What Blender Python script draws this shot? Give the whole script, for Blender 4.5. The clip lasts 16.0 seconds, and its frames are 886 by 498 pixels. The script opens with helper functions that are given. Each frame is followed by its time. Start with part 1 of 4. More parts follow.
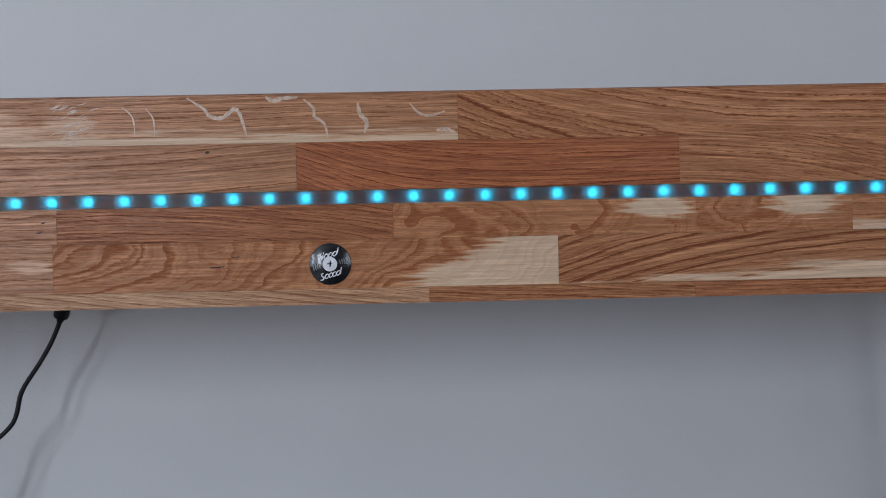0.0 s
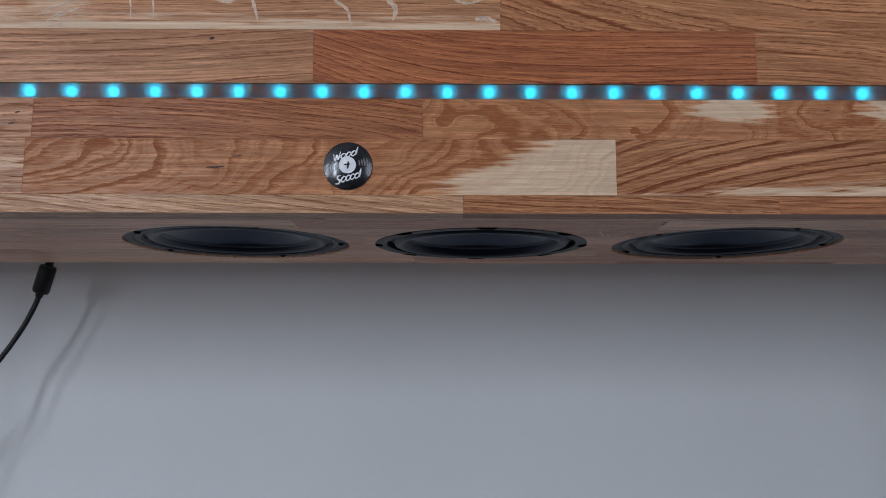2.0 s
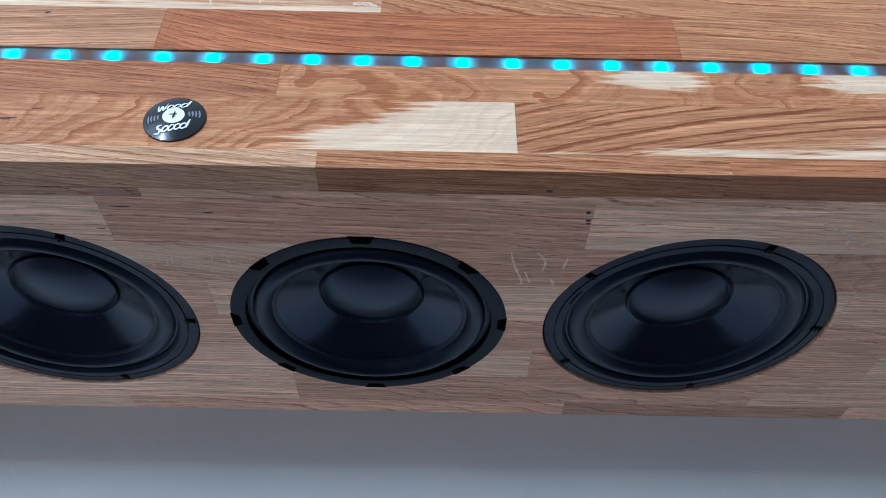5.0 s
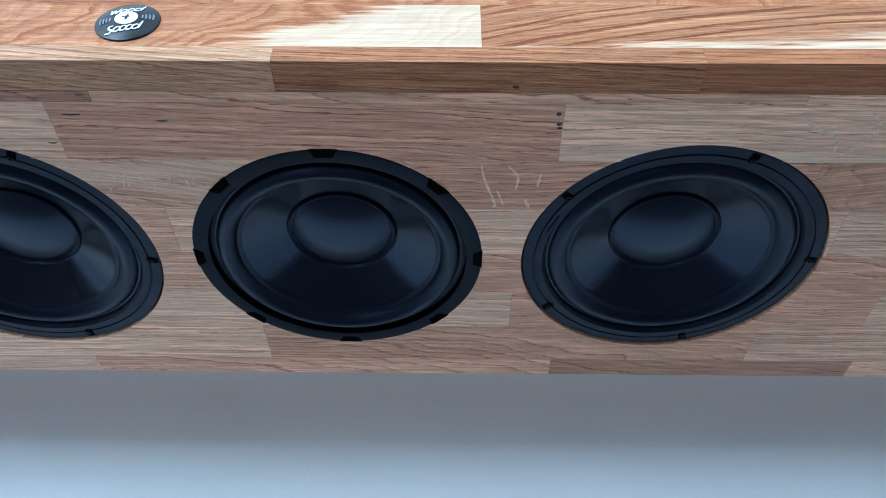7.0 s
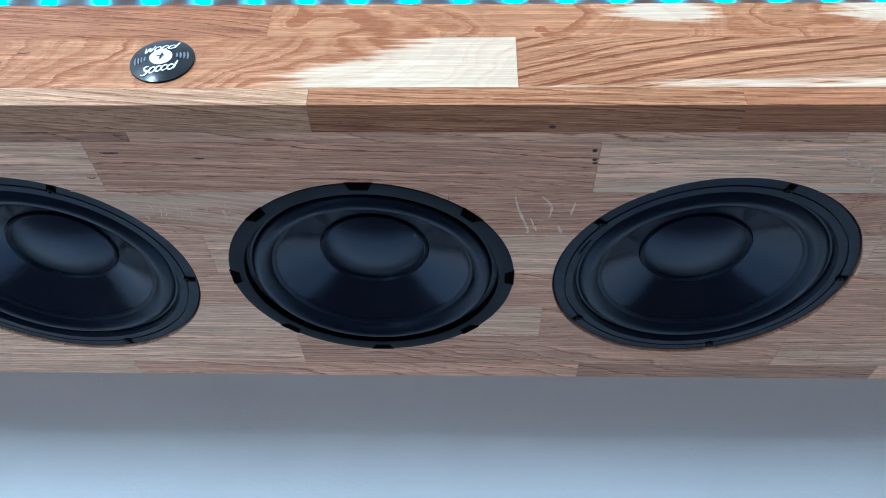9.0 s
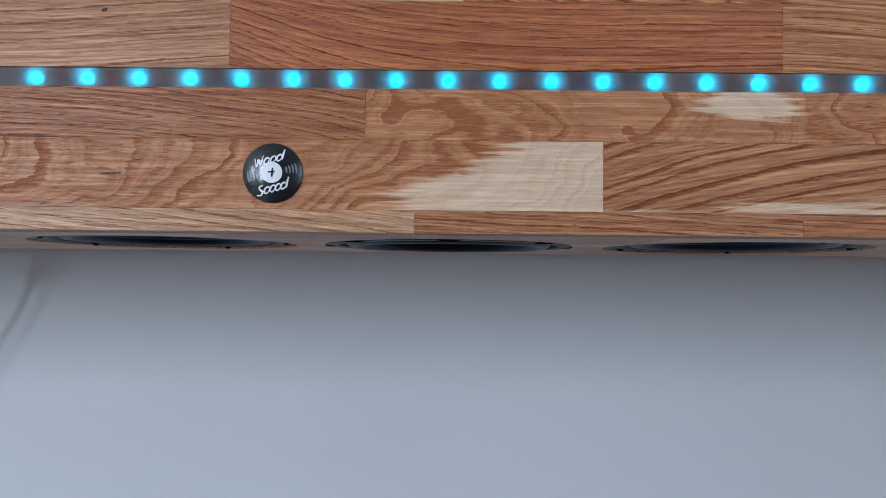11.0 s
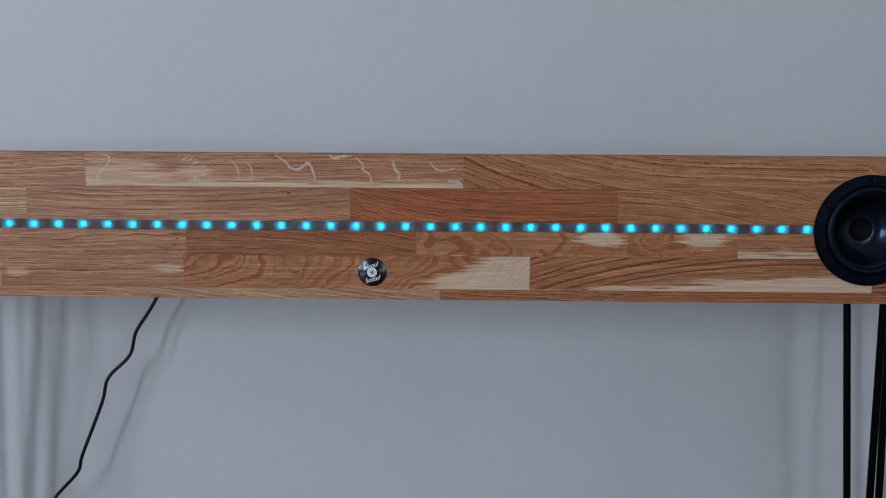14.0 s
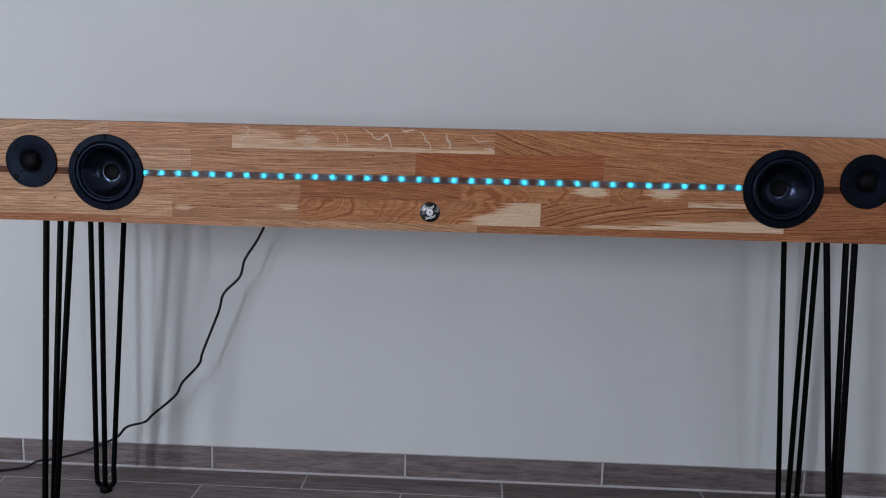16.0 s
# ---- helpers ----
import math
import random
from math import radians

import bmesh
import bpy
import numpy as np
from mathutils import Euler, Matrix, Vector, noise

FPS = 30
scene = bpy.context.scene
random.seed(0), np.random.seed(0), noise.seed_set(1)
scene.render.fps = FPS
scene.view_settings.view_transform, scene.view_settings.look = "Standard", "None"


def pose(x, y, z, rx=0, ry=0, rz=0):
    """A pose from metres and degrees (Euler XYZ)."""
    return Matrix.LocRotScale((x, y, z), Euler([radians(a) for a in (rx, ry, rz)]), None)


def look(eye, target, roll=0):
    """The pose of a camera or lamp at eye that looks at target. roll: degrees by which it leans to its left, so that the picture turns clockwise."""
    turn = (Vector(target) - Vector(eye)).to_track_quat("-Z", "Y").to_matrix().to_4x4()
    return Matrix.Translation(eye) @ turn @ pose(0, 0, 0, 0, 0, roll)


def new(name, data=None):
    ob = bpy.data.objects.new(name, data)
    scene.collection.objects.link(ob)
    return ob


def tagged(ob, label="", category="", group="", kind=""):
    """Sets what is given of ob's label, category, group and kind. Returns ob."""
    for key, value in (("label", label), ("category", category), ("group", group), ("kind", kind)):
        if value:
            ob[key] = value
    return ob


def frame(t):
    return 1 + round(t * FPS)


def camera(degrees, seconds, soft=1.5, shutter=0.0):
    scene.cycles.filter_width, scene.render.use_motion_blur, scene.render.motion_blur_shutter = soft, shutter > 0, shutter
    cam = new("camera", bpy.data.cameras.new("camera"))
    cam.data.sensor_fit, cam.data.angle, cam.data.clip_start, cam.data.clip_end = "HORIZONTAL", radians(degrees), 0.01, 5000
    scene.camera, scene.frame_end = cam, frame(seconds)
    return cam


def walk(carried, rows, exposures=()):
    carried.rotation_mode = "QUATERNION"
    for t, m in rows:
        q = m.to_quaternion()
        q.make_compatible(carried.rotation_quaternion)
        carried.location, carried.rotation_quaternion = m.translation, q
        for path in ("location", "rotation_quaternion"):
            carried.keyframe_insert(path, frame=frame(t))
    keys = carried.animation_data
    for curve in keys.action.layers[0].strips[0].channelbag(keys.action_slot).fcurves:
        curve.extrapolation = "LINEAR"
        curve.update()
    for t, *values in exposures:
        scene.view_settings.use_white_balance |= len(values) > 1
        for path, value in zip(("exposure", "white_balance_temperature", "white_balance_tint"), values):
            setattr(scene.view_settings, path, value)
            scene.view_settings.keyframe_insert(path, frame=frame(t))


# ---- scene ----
cam = camera(58.0, 16.0, soft=1.0)
PATH = [
    (0, (0.092, -0.739, 0.754), (0.125, 1.261, 0.768), -1.2),
    (0.5, (0.078, -0.718, 0.724), (0.116, 1.282, 0.74), -0.5),
    (1, (0.071, -0.703, 0.698), (0.099, 1.296, 0.746), -0.2),
    (1.5, (0.062, -0.674, 0.665), (0.112, 1.323, 0.764), -0.1),
    (2, (0.071, -0.613, 0.596), (0.083, 1.368, 0.874), 0.1),
    (2.5, (0.089, -0.556, 0.553), (0.111, 1.406, 0.941), 0.1),
    (3, (0.108, -0.502, 0.513), (0.137, 1.444, 0.969), -0.1),
    (3.5, (0.142, -0.456, 0.478), (0.124, 1.449, 1.086), 0.6),
    (3.7, (0.141, -0.439, 0.466), (0.159, 1.434, 1.166), 0.5),
    (5.8, (0.186, -0.304, 0.35), (0.195, 1.189, 1.681), 0.9),
    (6, (0.19, -0.295, 0.345), (0.196, 1.198, 1.676), 0.8),
    (6.5, (0.192, -0.273, 0.335), (0.19, 1.218, 1.668), 0.7),
    (7, (0.193, -0.267, 0.331), (0.177, 1.227, 1.661), 0.8),
    (7.5, (0.185, -0.262, 0.329), (0.157, 1.217, 1.675), 1.0),
    (8, (0.184, -0.26, 0.331), (0.15, 1.203, 1.695), 1.2),
    (8.5, (0.185, -0.278, 0.341), (0.137, 1.188, 1.7), 1.4),
    (8.7, (0.183, -0.29, 0.35), (0.134, 1.208, 1.674), 1.4),
    (10.8, (0.132, -0.483, 0.649), (0.059, 1.514, 0.75), 0.7),
    (11, (0.112, -0.508, 0.678), (0.101, 1.49, 0.765), 0.6),
    (11.5, (0.093, -0.595, 0.772), (0.122, 1.404, 0.715), 0.5),
    (12, (0.086, -0.672, 0.846), (0.11, 1.319, 0.654), 0.3),
    (12.5, (0.097, -0.737, 0.898), (0.11, 1.25, 0.669), 0.1),
    (13, (0.119, -0.832, 0.91), (0.145, 1.152, 0.662), 0.2),
    (13.5, (0.117, -0.923, 0.912), (0.139, 1.063, 0.675), 0.3),
    (14, (0.108, -1.061, 0.901), (0.083, 0.926, 0.673), 0.4),
    (14.5, (0.098, -1.195, 0.909), (0.06, 0.788, 0.651), 0.8),
    (15, (0.095, -1.308, 0.918), (0.042, 0.671, 0.637), 1.0),
    (15.5, (0.112, -1.429, 0.926), (0.018, 0.546, 0.619), 1.2),
    (16, (0.096, -1.52, 0.914), (0.006, 0.454, 0.606), 1.3),
]
walk(cam, [(t, look(eye, target, roll)) for t, eye, target, roll in PATH], exposures=[(0, 0.14, 6500, 10), (2, 0.30, 6450, 9), (2.5, 0.45, 6450, 9), (3, 0.66, 6400, 8), (3.5, 0.86, 6350, 8), (6, 1.8, 4950, -7), (7, 2.0, 5080, -8), (8.5, 2.14, 5020, -8), (9.5, 1.5, 5300, -3), (10.2, 0.92, 5750, 3), (11, 0.66, 6000, 6), (11.5, 0.43, 6100, 6), (12, 0.32, 5900, 5), (12.5, 0.17, 6050, 7), (13, 0.06, 6000, 6), (14, 0.05, 6250, 8), (16, 0.17, 6700, 11)])

# ---- light ----
world = bpy.data.worlds.new("overcast_sky")
scene.world = world
world.use_nodes = True
wn = world.node_tree.nodes
sky = wn.new("ShaderNodeTexSky")
sky.sky_type = "NISHITA"
sky.sun_disc = False
sky.sun_elevation, sky.sun_rotation = radians(35), radians(200)
world.node_tree.links.new(sky.outputs[0], wn["Background"].inputs[0])
wn["Background"].inputs[1].default_value = 0.1


def window_light(x, z, w, h, watts, colour):
    lamp = bpy.data.lights.new("window_daylight", "AREA")
    lamp.shape, lamp.size, lamp.size_y, lamp.energy, lamp.color = "RECTANGLE", w, h, watts, colour
    ob = new("window_daylight", lamp)
    ob.matrix_world = look((x, -3.97, z), (x, 0, z))


WINDOWS = [(-3.05, 1.36, 0.50, 1.60, 33), (-1.92, 1.38, 0.46, 1.64, 48), (1.9, 1.40, 0.6, 1.66, 15)]
for wx, wz, ww, wh, watts in WINDOWS:
    window_light(wx, wz, ww - 0.1, wh - 0.1, watts, (0.87, 0.95, 1.12))

# ---- materials ----


def link(nt, out, inp):
    nt.links.new(out, inp)


def feed(nt, inp, v):
    if isinstance(v, bpy.types.NodeSocket):
        nt.links.new(v, inp)
    else:
        inp.default_value = v


def mth(nt, op, a, b=0.0, clamp=False):
    n = nt.nodes.new("ShaderNodeMath")
    n.operation, n.use_clamp = op, clamp
    feed(nt, n.inputs[0], a)
    feed(nt, n.inputs[1], b)
    return n.outputs[0]


def remap(nt, v, a, b, c=0.0, d=1.0, smooth=True):
    n = nt.nodes.new("ShaderNodeMapRange")
    n.interpolation_type = "SMOOTHSTEP" if smooth else "LINEAR"
    for k, x in enumerate((v, a, b, c, d)):
        feed(nt, n.inputs[k], x)
    return n.outputs[0]


def mix(nt, f, a, b, mode="MIX"):
    n = nt.nodes.new("ShaderNodeMix")
    n.data_type, n.blend_type = "RGBA", mode
    feed(nt, n.inputs[0], f)
    feed(nt, n.inputs[6], a)
    feed(nt, n.inputs[7], b)
    return n.outputs[2]


def stretch(nt, vec, s, seed=None):
    n = nt.nodes.new("ShaderNodeVectorMath")
    n.operation = "MULTIPLY"
    feed(nt, n.inputs[0], vec)
    n.inputs[1].default_value = s
    if seed is None:
        return n.outputs[0]
    m = nt.nodes.new("ShaderNodeVectorMath")
    m.operation = "ADD"
    nt.links.new(n.outputs[0], m.inputs[0])
    feed(nt, m.inputs[1], seed)
    return m.outputs[0]


def noise_of(nt, vec, scale=1.0, detail=3.0, rough=0.5):
    n = nt.nodes.new("ShaderNodeTexNoise")
    feed(nt, n.inputs["Vector"], vec)
    n.inputs["Scale"].default_value = scale
    n.inputs["Detail"].default_value = detail
    n.inputs["Roughness"].default_value = rough
    return n.outputs["Fac"]


def material(name, colour, rough=0.5, metal=0.0, spec=0.5, coat=0.0):
    m = bpy.data.materials.new(name)
    m.use_nodes = True
    p = m.node_tree.nodes["Principled BSDF"]
    p.inputs["Base Color"].default_value = (*colour, 1)
    p.inputs["Roughness"].default_value = rough
    p.inputs["Metallic"].default_value = metal
    p.inputs["Specular IOR Level"].default_value = spec
    p.inputs["Coat Weight"].default_value = coat
    return m


def coords(nt, which="Object"):
    return nt.nodes.new("ShaderNodeTexCoord").outputs[which]


def bump(nt, height, distance, strength=1.0):
    n = nt.nodes.new("ShaderNodeBump")
    n.inputs["Strength"].default_value = strength
    n.inputs["Distance"].default_value = distance
    feed(nt, n.inputs["Height"], height)
    nt.links.new(n.outputs[0], nt.nodes["Principled BSDF"].inputs["Normal"])


def speckled(name, colour, rough, amount=0.25, scale=60.0, relief=0.0002, spec=0.5, fine=900.0):
    """A plain surface with soft patches and fine relief."""
    m = material(name, colour, rough, spec=spec)
    nt = m.node_tree
    p = nt.nodes["Principled BSDF"]
    v = coords(nt)
    big = noise_of(nt, v, scale, 4)
    small = noise_of(nt, v, fine, 2)
    f = remap(nt, big, 0.3, 0.7)
    dark = tuple(c * (1 - amount) for c in colour)
    link(nt, mix(nt, f, (*dark, 1), (*colour, 1)), p.inputs["Base Color"])
    link(nt, remap(nt, big, 0.2, 0.8, rough * 0.85, min(1, rough * 1.15)), p.inputs["Roughness"])
    bump(nt, mth(nt, "ADD", small, mth(nt, "MULTIPLY", big, 0.5)), relief)
    return m


def oak_group():
    """Oak cut from a log: growth rings round an axis that leans to the board, with open pores and fibres along x."""
    g = bpy.data.node_groups.new("oak_wood", "ShaderNodeTree")
    iface = g.interface
    iface.new_socket("Vector", in_out="INPUT", socket_type="NodeSocketVector")
    for c in ("Light", "Dark", "Sap"):
        iface.new_socket(c, in_out="INPUT", socket_type="NodeSocketColor")
    for f in ("Centre", "Depth", "Lean", "Start", "Ring", "Wobble", "Slope", "Curve", "Bold", "Contrast", "SapX", "SapZ", "SapAt", "SapOn", "SapSoft", "Patchy", "Cube", "Line", "Jag", "Faint", "BlobOn"):
        iface.new_socket(f, in_out="INPUT", socket_type="NodeSocketFloat")
    for c in ("Seed", "BlobA", "BlobB"):
        iface.new_socket(c, in_out="INPUT", socket_type="NodeSocketVector")
    iface.new_socket("Color", in_out="OUTPUT", socket_type="NodeSocketColor")
    iface.new_socket("Height", in_out="OUTPUT", socket_type="NodeSocketFloat")
    iface.new_socket("Rough", in_out="OUTPUT", socket_type="NodeSocketFloat")
    gi = g.nodes.new("NodeGroupInput").outputs
    go = g.nodes.new("NodeGroupOutput").inputs
    v = gi["Vector"]
    sep = g.nodes.new("ShaderNodeSeparateXYZ")
    link(g, v, sep.inputs[0])
    x, z = sep.outputs[0], sep.outputs[2]
    seed = gi["Seed"]
    slow = noise_of(g, stretch(g, v, (5, 18, 18), seed), 1, 2)
    slow2 = noise_of(g, stretch(g, v, (9, 14, 14), seed), 1.3, 2)
    quick = noise_of(g, stretch(g, v, (26, 70, 70), seed), 1, 2)
    dx = mth(g, "SUBTRACT", x, gi["Start"])
    bend = mth(g, "ADD", gi["Curve"], mth(g, "MULTIPLY", gi["Cube"], dx))
    drift = mth(g, "MULTIPLY", dx, mth(g, "ADD", gi["Slope"], mth(g, "MULTIPLY", bend, dx)))
    centred = lambda n: mth(g, "SUBTRACT", n, 0.5)
    zz = mth(g, "ADD", mth(g, "SUBTRACT", mth(g, "SUBTRACT", z, gi["Centre"]), drift), mth(g, "MULTIPLY", mth(g, "ADD", centred(slow), mth(g, "MULTIPLY", centred(quick), 0.18)), gi["Wobble"]))
    # fibres lean half-way with the rings, pores run straight along the board
    along = g.nodes.new("ShaderNodeCombineXYZ")
    half_way = mth(g, "SUBTRACT", z, mth(g, "MULTIPLY", drift, 0.5))
    for k, socket in enumerate((x, sep.outputs[1], half_way)):
        link(g, socket, along.inputs[k])
    w = along.outputs[0]
    jag = noise_of(g, stretch(g, v, (85, 620, 620), seed), 1, 3, 0.62)
    yy = mth(g, "ADD", mth(g, "ADD", gi["Depth"], mth(g, "MULTIPLY", gi["Lean"], dx)),
             mth(g, "MULTIPLY", centred(slow2), gi["Wobble"]))
    r = mth(g, "SQRT", mth(g, "ADD", mth(g, "MULTIPLY", zz, zz), mth(g, "MULTIPLY", yy, yy)))
    r = mth(g, "ADD", mth(g, "DIVIDE", r, gi["Ring"]), mth(g, "DIVIDE", mth(g, "MULTIPLY", centred(jag), gi["Jag"]), gi["Ring"]))
    uneven = g.nodes.new("ShaderNodeTexNoise")
    uneven.noise_dimensions = "1D"
    link(g, mth(g, "ADD", mth(g, "MULTIPLY", r, 0.37), mth(g, "MULTIPLY", gi["Ring"], 9000.0)), uneven.inputs["W"])
    uneven.inputs["Scale"].default_value = 1.0
    uneven.inputs["Detail"].default_value = 1.0
    r = mth(g, "ADD", r, mth(g, "MULTIPLY", centred(uneven.outputs["Fac"]), 1.5))
    ring_no = mth(g, "FLOOR", r)
    f = mth(g, "FRACT", r)
    wn_ = g.nodes.new("ShaderNodeTexWhiteNoise")
    wn_.noise_dimensions = "1D"
    link(g, ring_no, wn_.inputs["W"])
    depth = mth(g, "MULTIPLY", f, gi["Ring"])
    early = mth(g, "MULTIPLY", remap(g, depth, 0.0, 0.0003), remap(g, depth, gi["Line"], mth(g, "MULTIPLY", gi["Line"], 0.12)))
    early = mth(g, "MULTIPLY", early, remap(g, wn_.outputs["Value"], 0, 1, 0.3, 1.0))
    late = mth(g, "MULTIPLY", remap(g, f, 0.15, 0.95), 0.20)
    pores = noise_of(g, stretch(g, v, (120, 1700, 1700), seed), 1, 2.5, 0.6)
    pore = remap(g, pores, 0.50, 0.62)
    pore_on = mth(g, "MULTIPLY", pore, mth(g, "ADD", 0.24, mth(g, "MULTIPLY", early, 0.8)))
    fibre = noise_of(g, stretch(g, w, (24, 760, 760), seed), 1, 4, 0.62)
    tone = noise_of(g, stretch(g, w, (3.5, 40, 40), seed), 1, 3)
    dashed = mth(g, "MULTIPLY", early, mth(g, "ADD", 0.80, mth(g, "MULTIPLY", pore, 0.35)))
    dark = mth(g, "ADD", mth(g, "MULTIPLY", dashed, gi["Bold"]), mth(g, "MULTIPLY", pore_on, 0.62))
    dark = mth(g, "ADD", dark, mth(g, "MULTIPLY", remap(g, fibre, 0.45, 0.66), 0.38))
    dark = mth(g, "ADD", dark, mth(g, "MULTIPLY", remap(g, tone, 0.3, 0.75), 0.18))
    # fainter lines between the rings
    r2 = mth(g, "FRACT", mth(g, "MULTIPLY", r, 2.63))
    faint = mth(g, "MULTIPLY", remap(g, r2, 0.0, 0.12), remap(g, r2, 0.60, 0.15))
    dark = mth(g, "ADD", dark, mth(g, "ADD", late, mth(g, "MULTIPLY", faint, gi["Faint"])))
    dark = mth(g, "MULTIPLY", dark, gi["Contrast"], clamp=True)
    # sapwood beyond a ragged line, and pale patches
    s = mth(g, "ADD", mth(g, "MULTIPLY", x, gi["SapX"]), mth(g, "MULTIPLY", z, gi["SapZ"]))
    ragged = noise_of(g, stretch(g, v, (13, 260, 260), seed), 1, 5, 0.6)
    s = mth(g, "ADD", mth(g, "SUBTRACT", s, gi["SapAt"]), mth(g, "MULTIPLY", centred(ragged), 0.042))
    sap = mth(g, "MULTIPLY", remap(g, s, -0.002, gi["SapSoft"]), gi["SapOn"])
    blot = noise_of(g, stretch(g, v, (9, 45, 45), seed), 1, 3, 0.5)
    patch = mth(g, "MULTIPLY", remap(g, blot, 0.55, 0.62), gi["Patchy"])
    sap = mth(g, "MAXIMUM", sap, patch)
    # two pale islands with frayed ends
    for key in ("BlobA", "BlobB"):
        at = g.nodes.new("ShaderNodeSeparateXYZ")
        link(g, gi[key], at.inputs[0])
        wide = at.outputs[2]
        bx = mth(g, "DIVIDE", mth(g, "SUBTRACT", x, at.outputs[0]), wide)
        bz = mth(g, "DIVIDE", mth(g, "SUBTRACT", z, at.outputs[1]), mth(g, "MULTIPLY", wide, 0.30))
        far = mth(g, "SQRT", mth(g, "ADD", mth(g, "MULTIPLY", bx, bx), mth(g, "MULTIPLY", bz, bz)))
        far = mth(g, "ADD", far, mth(g, "MULTIPLY", centred(ragged), 2.6))
        sap = mth(g, "MAXIMUM", sap, mth(g, "MULTIPLY", remap(g, far, 1.1, 0.6), gi["BlobOn"]))
    base = mix(g, sap, gi["Light"], gi["Sap"])
    deep = mix(g, mth(g, "MULTIPLY", sap, 0.95), gi["Dark"], gi["Light"])
    calm = mth(g, "MULTIPLY", dark, remap(g, sap, 0, 1, 1.0, 0.33))
    # pale fibres and a slightly different tone in every ring
    streak = noise_of(g, stretch(g, w, (14, 520, 520), seed), 1.0, 4, 0.65)
    shine = mth(g, "ADD", mth(g, "MULTIPLY", remap(g, streak, 0.42, 0.64), 0.46), mth(g, "MULTIPLY", wn_.outputs["Value"], 0.16))
    shine = mth(g, "MULTIPLY", shine, remap(g, sap, 0, 1, 1.0, 0.45))
    lit = g.nodes.new("ShaderNodeVectorMath")
    lit.operation = "SCALE"
    link(g, base, lit.inputs[0])
    link(g, mth(g, "ADD", 0.74, shine), lit.inputs["Scale"])
    link(g, mix(g, calm, lit.outputs[0], deep), go["Color"])
    link(g, mth(g, "SUBTRACT", mth(g, "MULTIPLY", fibre, 0.3), mth(g, "ADD", mth(g, "MULTIPLY", pore_on, 0.8), mth(g, "MULTIPLY", early, 0.3))), go["Height"])
    link(g, remap(g, dark, 0, 1, 0.3, 0.5), go["Rough"])
    return g


OAK = oak_group()
Z0 = 0.71
TONES = {
    "pale": ((0.608, 0.366, 0.207), (0.22, 0.080, 0.030)),
    "honey": ((0.538, 0.251, 0.113), (0.19, 0.052, 0.016)),
    "tan": ((0.470, 0.194, 0.081), (0.15, 0.036, 0.011)),
    "red": ((0.475, 0.172, 0.068), (0.15, 0.030, 0.009)),
    "grey": ((0.548, 0.275, 0.140), (0.19, 0.066, 0.025)),
    # next three: the same oak, lightened underneath to make up for weak bounce
    "lit_ash": ((0.86, 0.560, 0.375), (0.36, 0.160, 0.085)),
    "lit_taupe": ((0.77, 0.458, 0.295), (0.29, 0.112, 0.060)),
    "lit_rose": ((0.72, 0.398, 0.248), (0.24, 0.080, 0.043)),
    "flame": ((0.565, 0.270, 0.125), (0.31, 0.100, 0.034)),
    "umber": ((0.50, 0.258, 0.157), (0.14, 0.060, 0.034)),
}
CREAM = (0.80, 0.60, 0.41)
oak_count = 0


